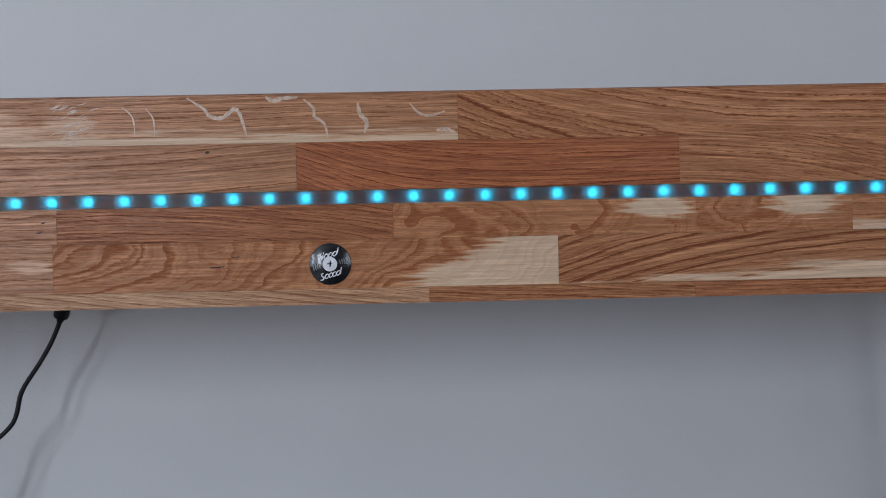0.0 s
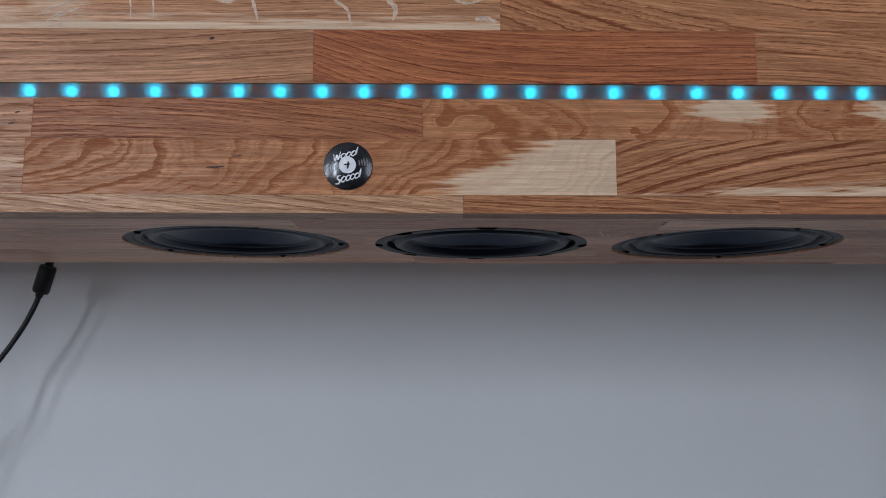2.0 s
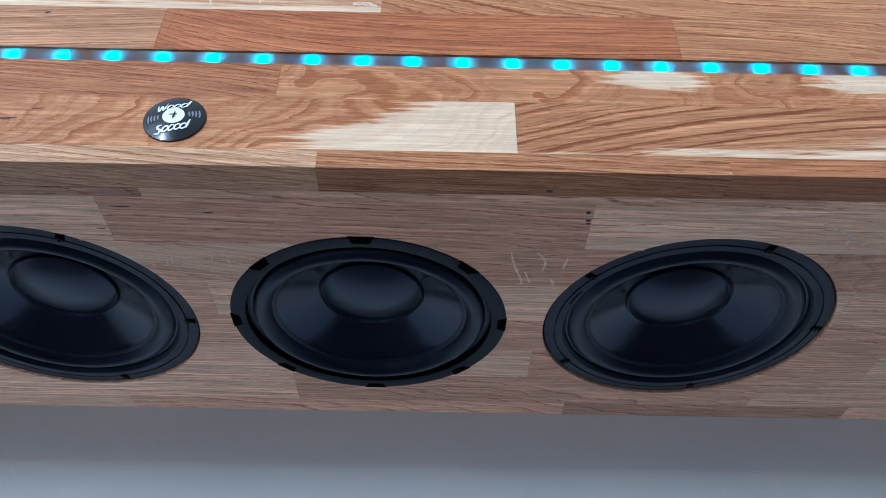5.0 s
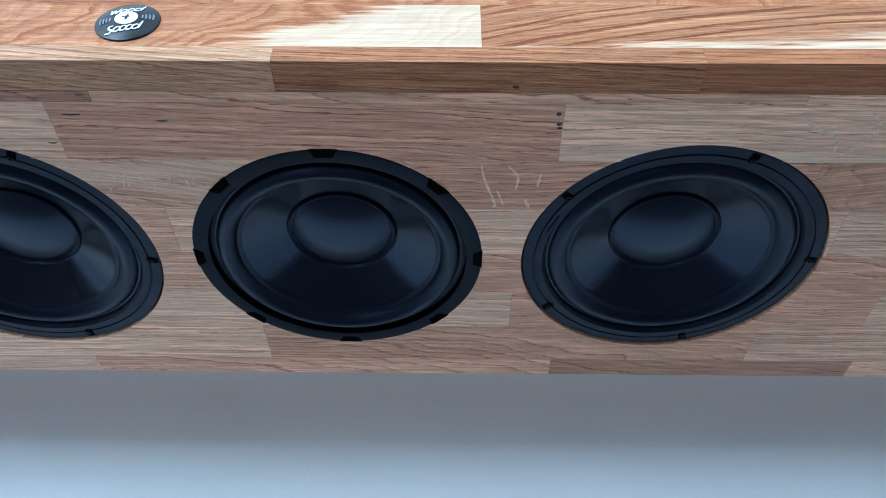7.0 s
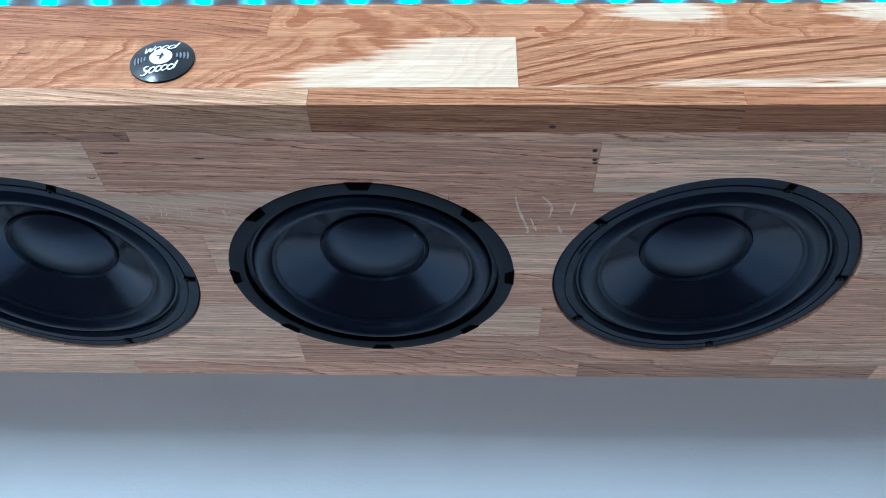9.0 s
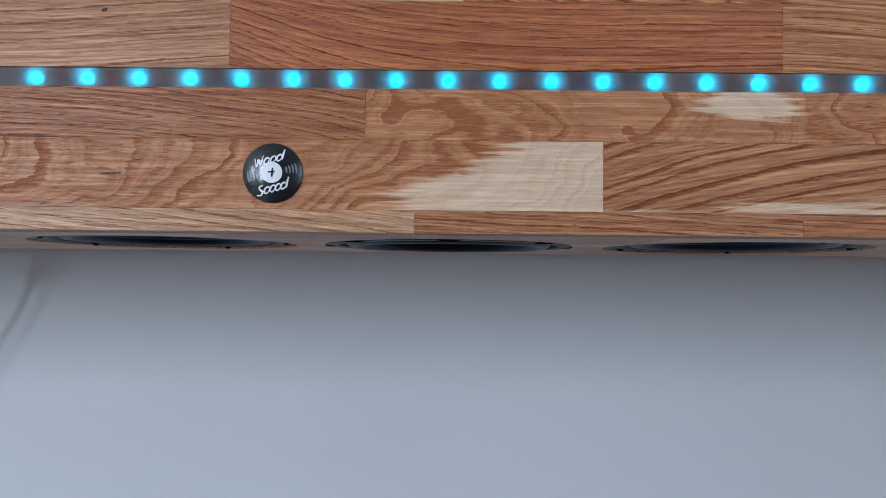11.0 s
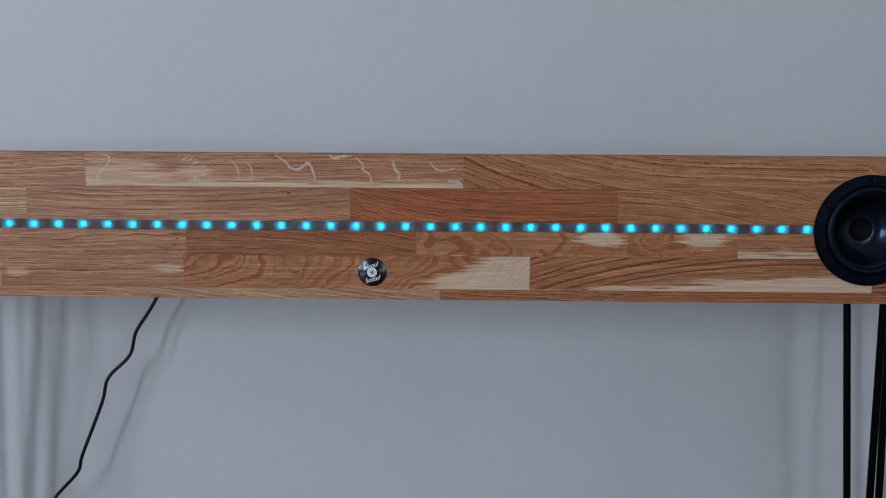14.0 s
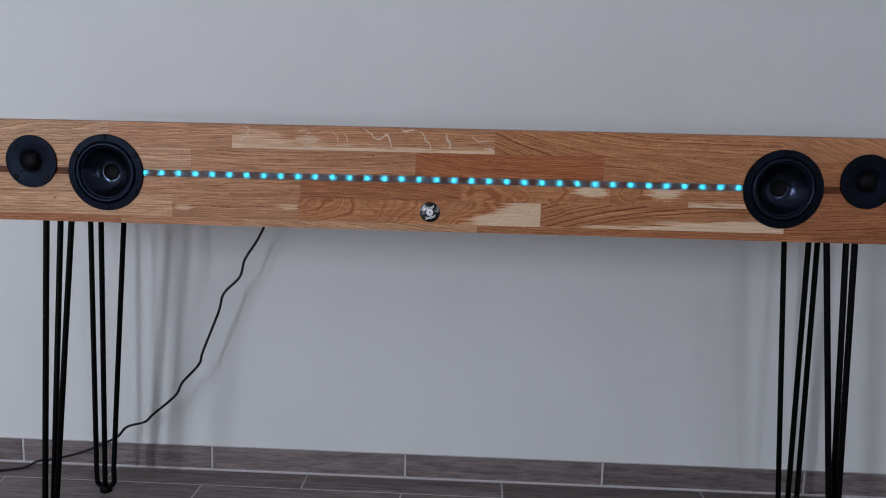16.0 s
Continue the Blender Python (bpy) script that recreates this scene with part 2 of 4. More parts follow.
def oak(tone, cut, u0, u1, v0, v1, sap=None, patchy=0.0, flat=False, contrast=1.03, **grain):
    """One stave's own oak. cut: q quarter-sawn, straight; r rift, slanting; c crown-cut, with arches. flat: lies in the xy plane."""
    global oak_count
    oak_count += 1
    rnd = random.Random(oak_count * 7 + 3)
    m = material("oak_" + tone, (0.4, 0.25, 0.14), 0.5, spec=0.2)
    nt = m.node_tree
    p = nt.nodes["Principled BSDF"]
    v = coords(nt)
    if flat:
        s = nt.nodes.new("ShaderNodeSeparateXYZ")
        c = nt.nodes.new("ShaderNodeCombineXYZ")
        link(nt, v, s.inputs[0])
        for a, b in ((0, 0), (1, 2), (2, 1)):
            link(nt, s.outputs[a], c.inputs[b])
        v = c.outputs[0]
    else:
        # the grain runs on round the edge to the underside
        s = nt.nodes.new("ShaderNodeSeparateXYZ")
        c = nt.nodes.new("ShaderNodeCombineXYZ")
        link(nt, v, s.inputs[0])
        link(nt, s.outputs[0], c.inputs[0])
        link(nt, s.outputs[1], c.inputs[1])
        link(nt, mth(nt, "SUBTRACT", s.outputs[2], s.outputs[1]), c.inputs[2])
        v = c.outputs[0]
    g = nt.nodes.new("ShaderNodeGroup")
    g.node_tree = OAK
    link(nt, v, g.inputs["Vector"])
    light, dark = TONES[tone]
    # flat boards get a raised range, in place of missing light from below
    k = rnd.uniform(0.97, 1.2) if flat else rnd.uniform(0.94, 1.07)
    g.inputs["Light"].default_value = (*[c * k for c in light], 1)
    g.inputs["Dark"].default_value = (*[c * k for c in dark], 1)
    g.inputs["Sap"].default_value = (*CREAM, 1)
    base = 0.0 if flat else Z0
    mid, half = base + (v0 + v1) / 2, (v1 - v0) / 2
    vals = dict(SapSoft=0.009, Start=(u0 + u1) / 2, Contrast=contrast, Patchy=patchy, Bold=0.85, Line=0.0017, Jag=0.0021, Faint=0.2)
    sign = rnd.choice((-1, 1))
    if cut == "q":
        vals.update(Centre=mid + sign * rnd.uniform(0.10, 0.2), Depth=0.02, Lean=rnd.uniform(-0.05, 0.05), Ring=rnd.uniform(0.0042, 0.006), Wobble=0.012)
    elif cut == "r":
        vals.update(Centre=mid + sign * rnd.uniform(0.05, 0.08), Depth=0.06, Lean=sign * rnd.uniform(0.12, 0.2), Ring=rnd.uniform(0.0045, 0.006), Wobble=0.026)
    else:
        vals.update(Centre=mid + rnd.uniform(-0.6, 0.6) * half, Depth=0.035, Lean=sign * rnd.uniform(0.14, 0.24), Ring=rnd.uniform(0.004, 0.006), Wobble=0.045)
    islands = grain.pop("islands", ())
    vals.update(grain)
    for key, island in zip(("BlobA", "BlobB"), list(islands) + [(99, 99, 0.01)] * 2):
        g.inputs[key].default_value = (island[0], base + island[1], island[2])
    vals["BlobOn"] = grain.get("BlobOn", 1.0 if islands else 0.0)
    if sap:
        vals.update(SapX=sap[0], SapZ=sap[1], SapAt=sap[2], SapOn=1.0)
    for key, val in vals.items():
        g.inputs[key].default_value = val
    g.inputs["Seed"].default_value = (rnd.uniform(0, 90), rnd.uniform(0, 90), rnd.uniform(0, 90))
    link(nt, g.outputs["Color"], p.inputs["Base Color"])
    link(nt, g.outputs["Rough"], p.inputs["Roughness"])
    bump(nt, g.outputs["Height"], 0.0003, 0.8)
    return m


WALL = speckled("painted_wall", (0.655, 0.668, 0.66), 0.75, 0.04, 3.0, 0.0004, 0.3, 260.0)
# unseen walls and ceiling, kept white to bounce more fill light
BOUNCE_PAINT = speckled("white_bounce_paint", (0.82, 0.82, 0.81), 0.75, 0.04, 3.0, 0.0004, 0.3, 260.0)
CEILING = speckled("white_bounce_ceiling", (0.84, 0.84, 0.83), 0.8, 0.04, 3.0, 0.0004, 0.3, 260.0)
GROUT = speckled("pale_grout", (0.50, 0.48, 0.49), 0.8, 0.2, 120.0)
def black(name, colour, rough, spec, scale, relief, fine):
    """Black plastic or rubber with a faint cold sheen."""
    m = speckled(name, colour, rough, 0.25, scale, relief, spec, fine)
    m.node_tree.nodes["Principled BSDF"].inputs["Specular Tint"].default_value = (0.48, 0.62, 1.0, 1)
    return m


STEEL = speckled("black_powder_coat", (0.0018, 0.0018, 0.0021), 0.45, 0.3, 90.0, 0.00015, 0.08, 1800.0)
PLASTIC = black("black_satin_plastic", (0.0025, 0.0036, 0.0075), 0.40, 0.24, 90.0, 0.0001, 2200.0)
MATTE = black("black_matt_plastic", (0.0016, 0.0022, 0.0042), 0.42, 0.12, 90.0, 0.0001, 2200.0)
RUBBER = black("black_rubber", (0.0022, 0.0034, 0.0070), 0.36, 0.30, 60.0, 0.0001, 1500.0)
CONE = black("black_cone_paper", (0.0018, 0.0026, 0.006), 0.14, 0.42, 120.0, 0.00003, 1300.0)
CAP = material("black_dust_cap", (0.002, 0.0030, 0.0066), 0.30, spec=0.44)
CAP.node_tree.nodes["Principled BSDF"].inputs["Specular Tint"].default_value = (0.48, 0.62, 1.0, 1)
cone_nodes = CONE.node_tree
cone_grain = cone_nodes.nodes.new("ShaderNodeTangent")
cone_grain.direction_type, cone_grain.axis = "RADIAL", "Z"
cone_nodes.nodes["Principled BSDF"].inputs["Anisotropic"].default_value = 0.6
cone_nodes.links.new(cone_grain.outputs[0], cone_nodes.nodes["Principled BSDF"].inputs["Tangent"])
GLOSS = black("glossy_black_cone", (0.002, 0.0025, 0.004), 0.20, 0.5, 60.0, 0.00005, 900.0)
RIM = black("black_steel_rim", (0.0012, 0.0014, 0.0022), 0.35, 0.11, 60.0, 0.00005, 900.0)
# near-black for marks and backings, and for shade drawn in wells and notches
DARK = material("black_marks_and_recess_shade", (0.003, 0.003, 0.003), 0.9, spec=0.0)
SCREW = material("black_screw_steel", (0.003, 0.003, 0.004), 0.5, 0.0, 0.15)
DOME = speckled("black_coated_fabric", (0.0012, 0.0012, 0.0015), 0.6, 0.3, 200.0, 0.0001, 0.12)
CABLE = speckled("black_cable_sheath", (0.005, 0.005, 0.006), 0.5, 0.2, 200.0, 0.0001, 0.3)
BADGE = material("black_badge_film", (0.006, 0.007, 0.009), 0.2, spec=0.4, coat=0.15)
WHITE = material("white_print", (0.75, 0.75, 0.76), 0.35)
SHEEN_GREY = material("sheen_grey", (0.16, 0.16, 0.17), 0.3)
FLECK = speckled("pale_ray_fleck", (0.68, 0.49, 0.355), 0.32, 0.35, 260.0)
# lightened copy of the fleck, to match the lifted underside
LIT_FLECK = speckled("lit_ray_fleck", (0.86, 0.60, 0.42), 0.4, 0.35, 300.0)
# added sheet for the window openings, dims and evens out the sky
SKY_SCREEN = material("sky_screen", (0.8, 0.8, 0.8), 0.3)
screen_nodes = SKY_SCREEN.node_tree
scatter = screen_nodes.nodes.new("ShaderNodeBsdfTranslucent")
scatter.inputs["Color"].default_value = (0.22, 0.23, 0.24, 1)
screen_nodes.links.new(scatter.outputs[0], screen_nodes.nodes["Material Output"].inputs[0])
FRAME_WHITE = material("white_window_frame", (0.75, 0.75, 0.74), 0.4)


def tile_material():
    """Wood-look porcelain: grey-brown streaks along x, a little different on every tile."""
    m = material("wood_look_tile", (0.16, 0.12, 0.11), 0.45)
    nt = m.node_tree
    p = nt.nodes["Principled BSDF"]
    info = nt.nodes.new("ShaderNodeObjectInfo")
    c = nt.nodes.new("ShaderNodeCombineXYZ")
    for k in range(3):
        link(nt, mth(nt, "MULTIPLY", info.outputs["Random"], 37.0 + 11 * k), c.inputs[k])
    v = coords(nt)
    a = noise_of(nt, stretch(nt, v, (9, 75, 75), c.outputs[0]), 1, 6, 0.66)
    b = noise_of(nt, stretch(nt, v, (25, 420, 420), c.outputs[0]), 1, 3, 0.6)
    f = mth(nt, "ADD", mth(nt, "MULTIPLY", remap(nt, a, 0.3, 0.72), 0.7), mth(nt, "MULTIPLY", remap(nt, b, 0.42, 0.66), 0.4), clamp=True)
    col = mix(nt, f, (0.235, 0.195, 0.19, 1), (0.068, 0.053, 0.053, 1))
    hue = mth(nt, "ADD", 0.85, mth(nt, "MULTIPLY", info.outputs["Random"], 0.3))
    sc = nt.nodes.new("ShaderNodeVectorMath")
    sc.operation = "SCALE"
    link(nt, col, sc.inputs[0])
    link(nt, hue, sc.inputs["Scale"])
    link(nt, sc.outputs[0], p.inputs["Base Color"])
    bump(nt, a, 0.0006, 0.5)
    return m


TILE = tile_material()


def resin_material():
    """Brown translucent strip over the lamps: lets their light through, scattered."""
    m = material("amber_resin", (0.115, 0.036, 0.014), 0.45, spec=0.25)
    nt = m.node_tree
    p = nt.nodes["Principled BSDF"]
    v = coords(nt)
    n = noise_of(nt, stretch(nt, v, (60, 200, 200)), 1, 4, 0.6)
    link(nt, mix(nt, remap(nt, n, 0.35, 0.7), (0.13, 0.028, 0.006, 1), (0.27, 0.075, 0.018, 1)), p.inputs["Base Color"])
    tr = nt.nodes.new("ShaderNodeBsdfTranslucent")
    tr.inputs["Color"].default_value = (0.75, 0.72, 0.62, 1)
    mx = nt.nodes.new("ShaderNodeMixShader")
    mx.inputs[0].default_value = 0.45
    link(nt, p.outputs[0], mx.inputs[1])
    link(nt, tr.outputs[0], mx.inputs[2])
    see_through = nt.nodes.new("ShaderNodeBsdfTransparent")
    see_through.inputs["Color"].default_value = (0.9, 0.8, 0.7, 1)
    thin = nt.nodes.new("ShaderNodeMixShader")
    thin.inputs[0].default_value = 0.07
    link(nt, mx.outputs[0], thin.inputs[1])
    link(nt, see_through.outputs[0], thin.inputs[2])
    link(nt, thin.outputs[0], nt.nodes["Material Output"].inputs[0])
    bump(nt, n, 0.0006, 0.6)
    return m


RESIN = resin_material()
LED = material("led_chip", (0.8, 0.8, 0.7), 0.4)
LED.node_tree.nodes["Principled BSDF"].inputs["Emission Color"].default_value = (0.0, 0.42, 0.82, 1)
LED.node_tree.nodes["Principled BSDF"].inputs["Emission Strength"].default_value = 12

# ---- mesh helpers ----


def part(name, bm, mat, parent=None, label="", smooth=False):
    me = bpy.data.meshes.new(name)
    if smooth:
        for f in bm.faces:
            f.smooth = True
    bm.to_mesh(me)
    bm.free()
    if smooth:
        me.set_sharp_from_angle(angle=radians(32))
    me.materials.append(mat)
    ob = new(name, me)
    if parent:
        ob.parent = parent
    if label:
        tagged(ob, label)
    return ob


def box(bm, x0, x1, y0, y1, z0, z1, bevel=0.0):
    made = bmesh.ops.create_cube(bm, size=1.0, matrix=Matrix.LocRotScale(((x0 + x1) / 2, (y0 + y1) / 2, (z0 + z1) / 2), None, (x1 - x0, y1 - y0, z1 - z0)))
    if bevel:
        edges = {e for v in made["verts"] for e in v.link_edges}
        bmesh.ops.bevel(bm, geom=list(edges), offset=bevel, segments=2, affect="EDGES", profile=0.6)
    return bm


def boxed(*a, **k):
    return box(bmesh.new(), *a, **k)


def lathe(profile, n=72, m=None):
    """Turns a profile of (radius, height) pairs round z."""
    bm = bmesh.new()
    rows = []
    for r, h in profile:
        if r < 1e-6:
            rows.append([bm.verts.new((0, 0, h))] * n)
        else:
            rows.append([bm.verts.new((r * math.cos(2 * math.pi * k / n), r * math.sin(2 * math.pi * k / n), h)) for k in range(n)])
    for a, b in zip(rows, rows[1:]):
        for k in range(n):
            q = [a[k], a[(k + 1) % n], b[(k + 1) % n], b[k]]
            q = [v for i, v in enumerate(q) if v not in q[:i]]
            if len(q) > 2:
                bm.faces.new(q)
    bmesh.ops.recalc_face_normals(bm, faces=bm.faces)
    if m:
        bm.transform(m)
    return bm


def arc(r0, h0, r1, h1, bulge, n=10, power=0.7):
    """Points from (r0, h0) to (r1, h1) along a half-round of that height."""
    return [(r0 + (r1 - r0) * k / n, h0 + (h1 - h0) * k / n + bulge * math.sin(math.pi * k / n) ** power) for k in range(n + 1)]


def smooth_path(points, steps=8):
    pts = [Vector(p) for p in points]
    pts = [pts[0]] + pts + [pts[-1]]
    out = []
    for a, b, c, d in zip(pts, pts[1:], pts[2:], pts[3:]):
        for k in range(steps):
            t = k / steps
            out.append(0.5 * (2 * b + (c - a) * t + (2 * a - 5 * b + 4 * c - d) * t * t + (3 * b - a - 3 * c + d) * t ** 3))
    out.append(pts[-1].copy())
    return out


def sweep(points, radius, n=12):
    """A round rod along a path, closed at both ends."""
    bm = bmesh.new()
    rings = []
    side = Vector((0, 1, 0.013))
    for k, p in enumerate(points):
        t = (points[min(k + 1, len(points) - 1)] - points[max(k - 1, 0)]).normalized()
        a = t.cross(side)
        a = (a if a.length > 1e-4 else t.cross(Vector((1, 0, 0)))).normalized()
        b = t.cross(a)
        side = a.cross(t)
        rings.append([bm.verts.new(p + radius * (math.cos(2 * math.pi * i / n) * a + math.sin(2 * math.pi * i / n) * b)) for i in range(n)])
    for p, q in zip(rings, rings[1:]):
        for i in range(n):
            bm.faces.new((p[i], p[(i + 1) % n], q[(i + 1) % n], q[i]))
    bm.faces.new(rings[0])
    bm.faces.new(rings[-1])
    bmesh.ops.recalc_face_normals(bm, faces=bm.faces)
    return bm


def ribbon(points, width, m):
    """A flat band of changing width along a path in its own xy plane."""
    pts = smooth_path([(*p, 0) for p in points], 6)
    bm = bmesh.new()
    rows = []
    for k, p in enumerate(pts):
        t = (pts[min(k + 1, len(pts) - 1)] - pts[max(k - 1, 0)]).normalized()
        w = width * (0.25 + 0.75 * math.sin(math.pi * k / (len(pts) - 1)) ** 0.6) * (1 + 0.22 * math.sin(k * 1.9))
        nrm = Vector((-t.y, t.x, 0)) * w / 2
        rows.append((bm.verts.new(p + nrm), bm.verts.new(p - nrm)))
    for a, b in zip(rows, rows[1:]):
        bm.faces.new((a[0], a[1], b[1], b[0]))
    bm.transform(m)
    return bm


def slab(u0, u1, v0, v1, holes, thick, place):
    """A board with round holes cut through it. place(u, v, d) gives the world point, d the depth behind its face."""
    us = {u0, u1}
    for cu, cv, r in holes:
        us |= {cu + r * math.sin(math.pi * k / 96) for k in range(-48, 49) if u0 < cu + r * math.sin(math.pi * k / 96) < u1}
    us = sorted(us)
    bm = bmesh.new()
    pool = {}

    def vert(u, v, d):
        key = (round(u, 6), round(v, 6), d)
        if key not in pool:
            pool[key] = bm.verts.new(place(u, v, d))
        return pool[key]

    cells = []
    for a, b in zip(us, us[1:]):
        near = [h for h in holes if abs((a + b) / 2 - h[0]) < h[2]]
        if not near:
            cells.append((a, b, v0, v0, v1, v1))
            continue
        cu, cv, r = near[0]
        sa, sb = (math.sqrt(max(0, r * r - (u - cu) ** 2)) for u in (a, b))
        lo = [min(v1, max(v0, cv - s)) for s in (sa, sb)]
        hi = [min(v1, max(v0, cv + s)) for s in (sa, sb)]
        cells.append((a, b, v0, v0, lo[0], lo[1]))
        cells.append((a, b, hi[0], hi[1], v1, v1))
    for a, b, al, bl, ah, bh in cells:
        if ah - al < 1e-6 and bh - bl < 1e-6:
            continue
        for d in (0.0, thick):
            q = [vert(a, al, d), vert(b, bl, d), vert(b, bh, d), vert(a, ah, d)]
            q = [v for i, v in enumerate(q) if v not in q[:i]]
            bm.faces.new(q if d else q[::-1])
    back = {k: pool[(k[0], k[1], thick)] for k in pool if k[2] == 0.0}
    twin = {pool[k]: back[k] for k in pool if k[2] == 0.0}
    for e in [e for e in bm.edges if len(e.link_faces) == 1 and e.verts[0] in twin and e.verts[1] in twin]:
        p, q = e.verts
        bm.faces.new((p, q, twin[q], twin[p]))
    bmesh.ops.recalc_face_normals(bm, faces=bm.faces)
    return bm


def pieces(bm):
    """The separate lumps of a mesh, each as one of its own."""
    left = set(bm.verts)
    lumps = []
    while left:
        stack = [left.pop()]
        lump = set(stack)
        while stack:
            for e in stack.pop().link_edges:
                for v in e.verts:
                    if v not in lump:
                        lump.add(v)
                        stack.append(v)
        left -= lump
        lumps.append(lump)
    if len(lumps) == 1:
        return [bm]
    out = []
    for lump in lumps:
        b = bm.copy()
        bm.verts.index_update()
        b.verts.ensure_lookup_table()
        keep = {v.index for v in lump}
        bmesh.ops.delete(b, geom=[v for v in b.verts if v.index not in keep], context="VERTS")
        out.append(b)
    bm.free()
    return out


# ---- the room ----
SKIN, WALL_Y, WEST, EAST, SOUTH, HIGH = 0.441, 0.451, -5.2, 3.2, -4.0, 2.55


def structure(name, bm, mat, label, category):
    return tagged(part(name, bm, mat), label, category, kind="structure")


structure("wall_north", boxed(WEST, EAST, WALL_Y, WALL_Y + 0.2, -0.1, HIGH), WALL, "smooth wall painted pale grey", "wall")
structure("wall_west", boxed(WEST - 0.2, WEST, SOUTH - 0.2, WALL_Y + 0.2, -0.1, HIGH), BOUNCE_PAINT, "unseen side wall, white to bounce light", "wall")
structure("wall_east", boxed(EAST, EAST + 0.2, SOUTH - 0.2, WALL_Y + 0.2, -0.1, HIGH), BOUNCE_PAINT, "unseen side wall, white to bounce light", "wall")
structure("ceiling", boxed(WEST - 0.2, EAST + 0.2, SOUTH - 0.2, WALL_Y + 0.2, HIGH + 0.003, HIGH + 0.2), CEILING, "unseen ceiling, white to bounce light", "ceiling")


def wall_south():
    bm = bmesh.new()
    xs = [WEST]
    for x, z, w, h, _ in WINDOWS:
        box(bm, xs[-1], x - w / 2, SOUTH - 0.2, SOUTH, -0.1, HIGH)
        box(bm, x - w / 2, x + w / 2, SOUTH - 0.2, SOUTH, -0.1, z - h / 2)
        box(bm, x - w / 2, x + w / 2, SOUTH - 0.2, SOUTH, z + h / 2, HIGH)
        xs.append(x + w / 2)
    box(bm, xs[-1], EAST, SOUTH - 0.2, SOUTH, -0.1, HIGH)
    structure("wall_south", bm, BOUNCE_PAINT, "unseen white wall with tall window openings", "wall")


wall_south()
floor = structure("floor", boxed(WEST, EAST, SOUTH, WALL_Y, -0.1, -0.0008), GROUT, "floor of grey-brown wood-look tiles with pale joints", "floor")
skirting = structure("baseboard", boxed(WEST, EAST, SKIN + 0.0015, WALL_Y, -0.001, 0.0635), GROUT, "low skirting of grey-brown wood-look tile with pale joints", "baseboard")

# ---- the speaker console ----
CX = 0.0155
DEEP, TALL, HALF = 0.32, 0.196, 0.95
WOOFERS = [(-0.125, 0.168), (0.113, 0.169), (0.3525, 0.168)]
MIDS = [(-0.630, 0.0975), (0.659, 0.0985)]
TWEETERS = [(-0.777, 0.1155), (0.812, 0.1165)]
console = new("speaker_console")
console.location = (CX, DEEP / 2, 0)
tagged(console, "long oiled oak speaker console on black hairpin legs by a wall", "speaker")


def on_console(ob):
    ob.parent = console
    ob.matrix_parent_inverse = Matrix.Translation((-CX, -DEEP / 2, 0))
    return ob


def front(u, v, d):
    return (u, d, Z0 + v)


def under(u, v, d):
    return (u, v, Z0 + d)


front_holes = [(x, z, 0.066) for x, z in MIDS] + [(x, z, 0.043) for x, z in TWEETERS]
front_panel = on_console(part("front_panel", boxed(MIDS[0][0] + 0.08, MIDS[1][0] - 0.08, 0.0210, 0.0230, Z0 + 0.0860, Z0 + 0.1120), DARK, label="front of glued oak staves with a lit groove"))
bottom_panel = on_console(part("bottom_panel", boxed(CX - HALF, CX + HALF, DEEP - 0.014, DEEP - 0.002, Z0 + 0.019, Z0 + 0.03), DARK, label="underside of glued oak staves"))
E0, E1 = CX - HALF, CX + HALF
GAP = 0.00009


def staves(parent, joints, looks, v0, v1, place, holes, thick, flat):
    for (a, b), (tone, cut, *more) in zip(zip(joints, joints[1:]), looks):
        kw = more[0] if more else {}
        mat = oak(tone, cut, a, b, v0, v1, flat=flat, **kw)
        for bm in pieces(slab(a + GAP, b - GAP, v0 + GAP, v1 - GAP, holes, thick, place)):
            part("stave", bm, mat, parent)


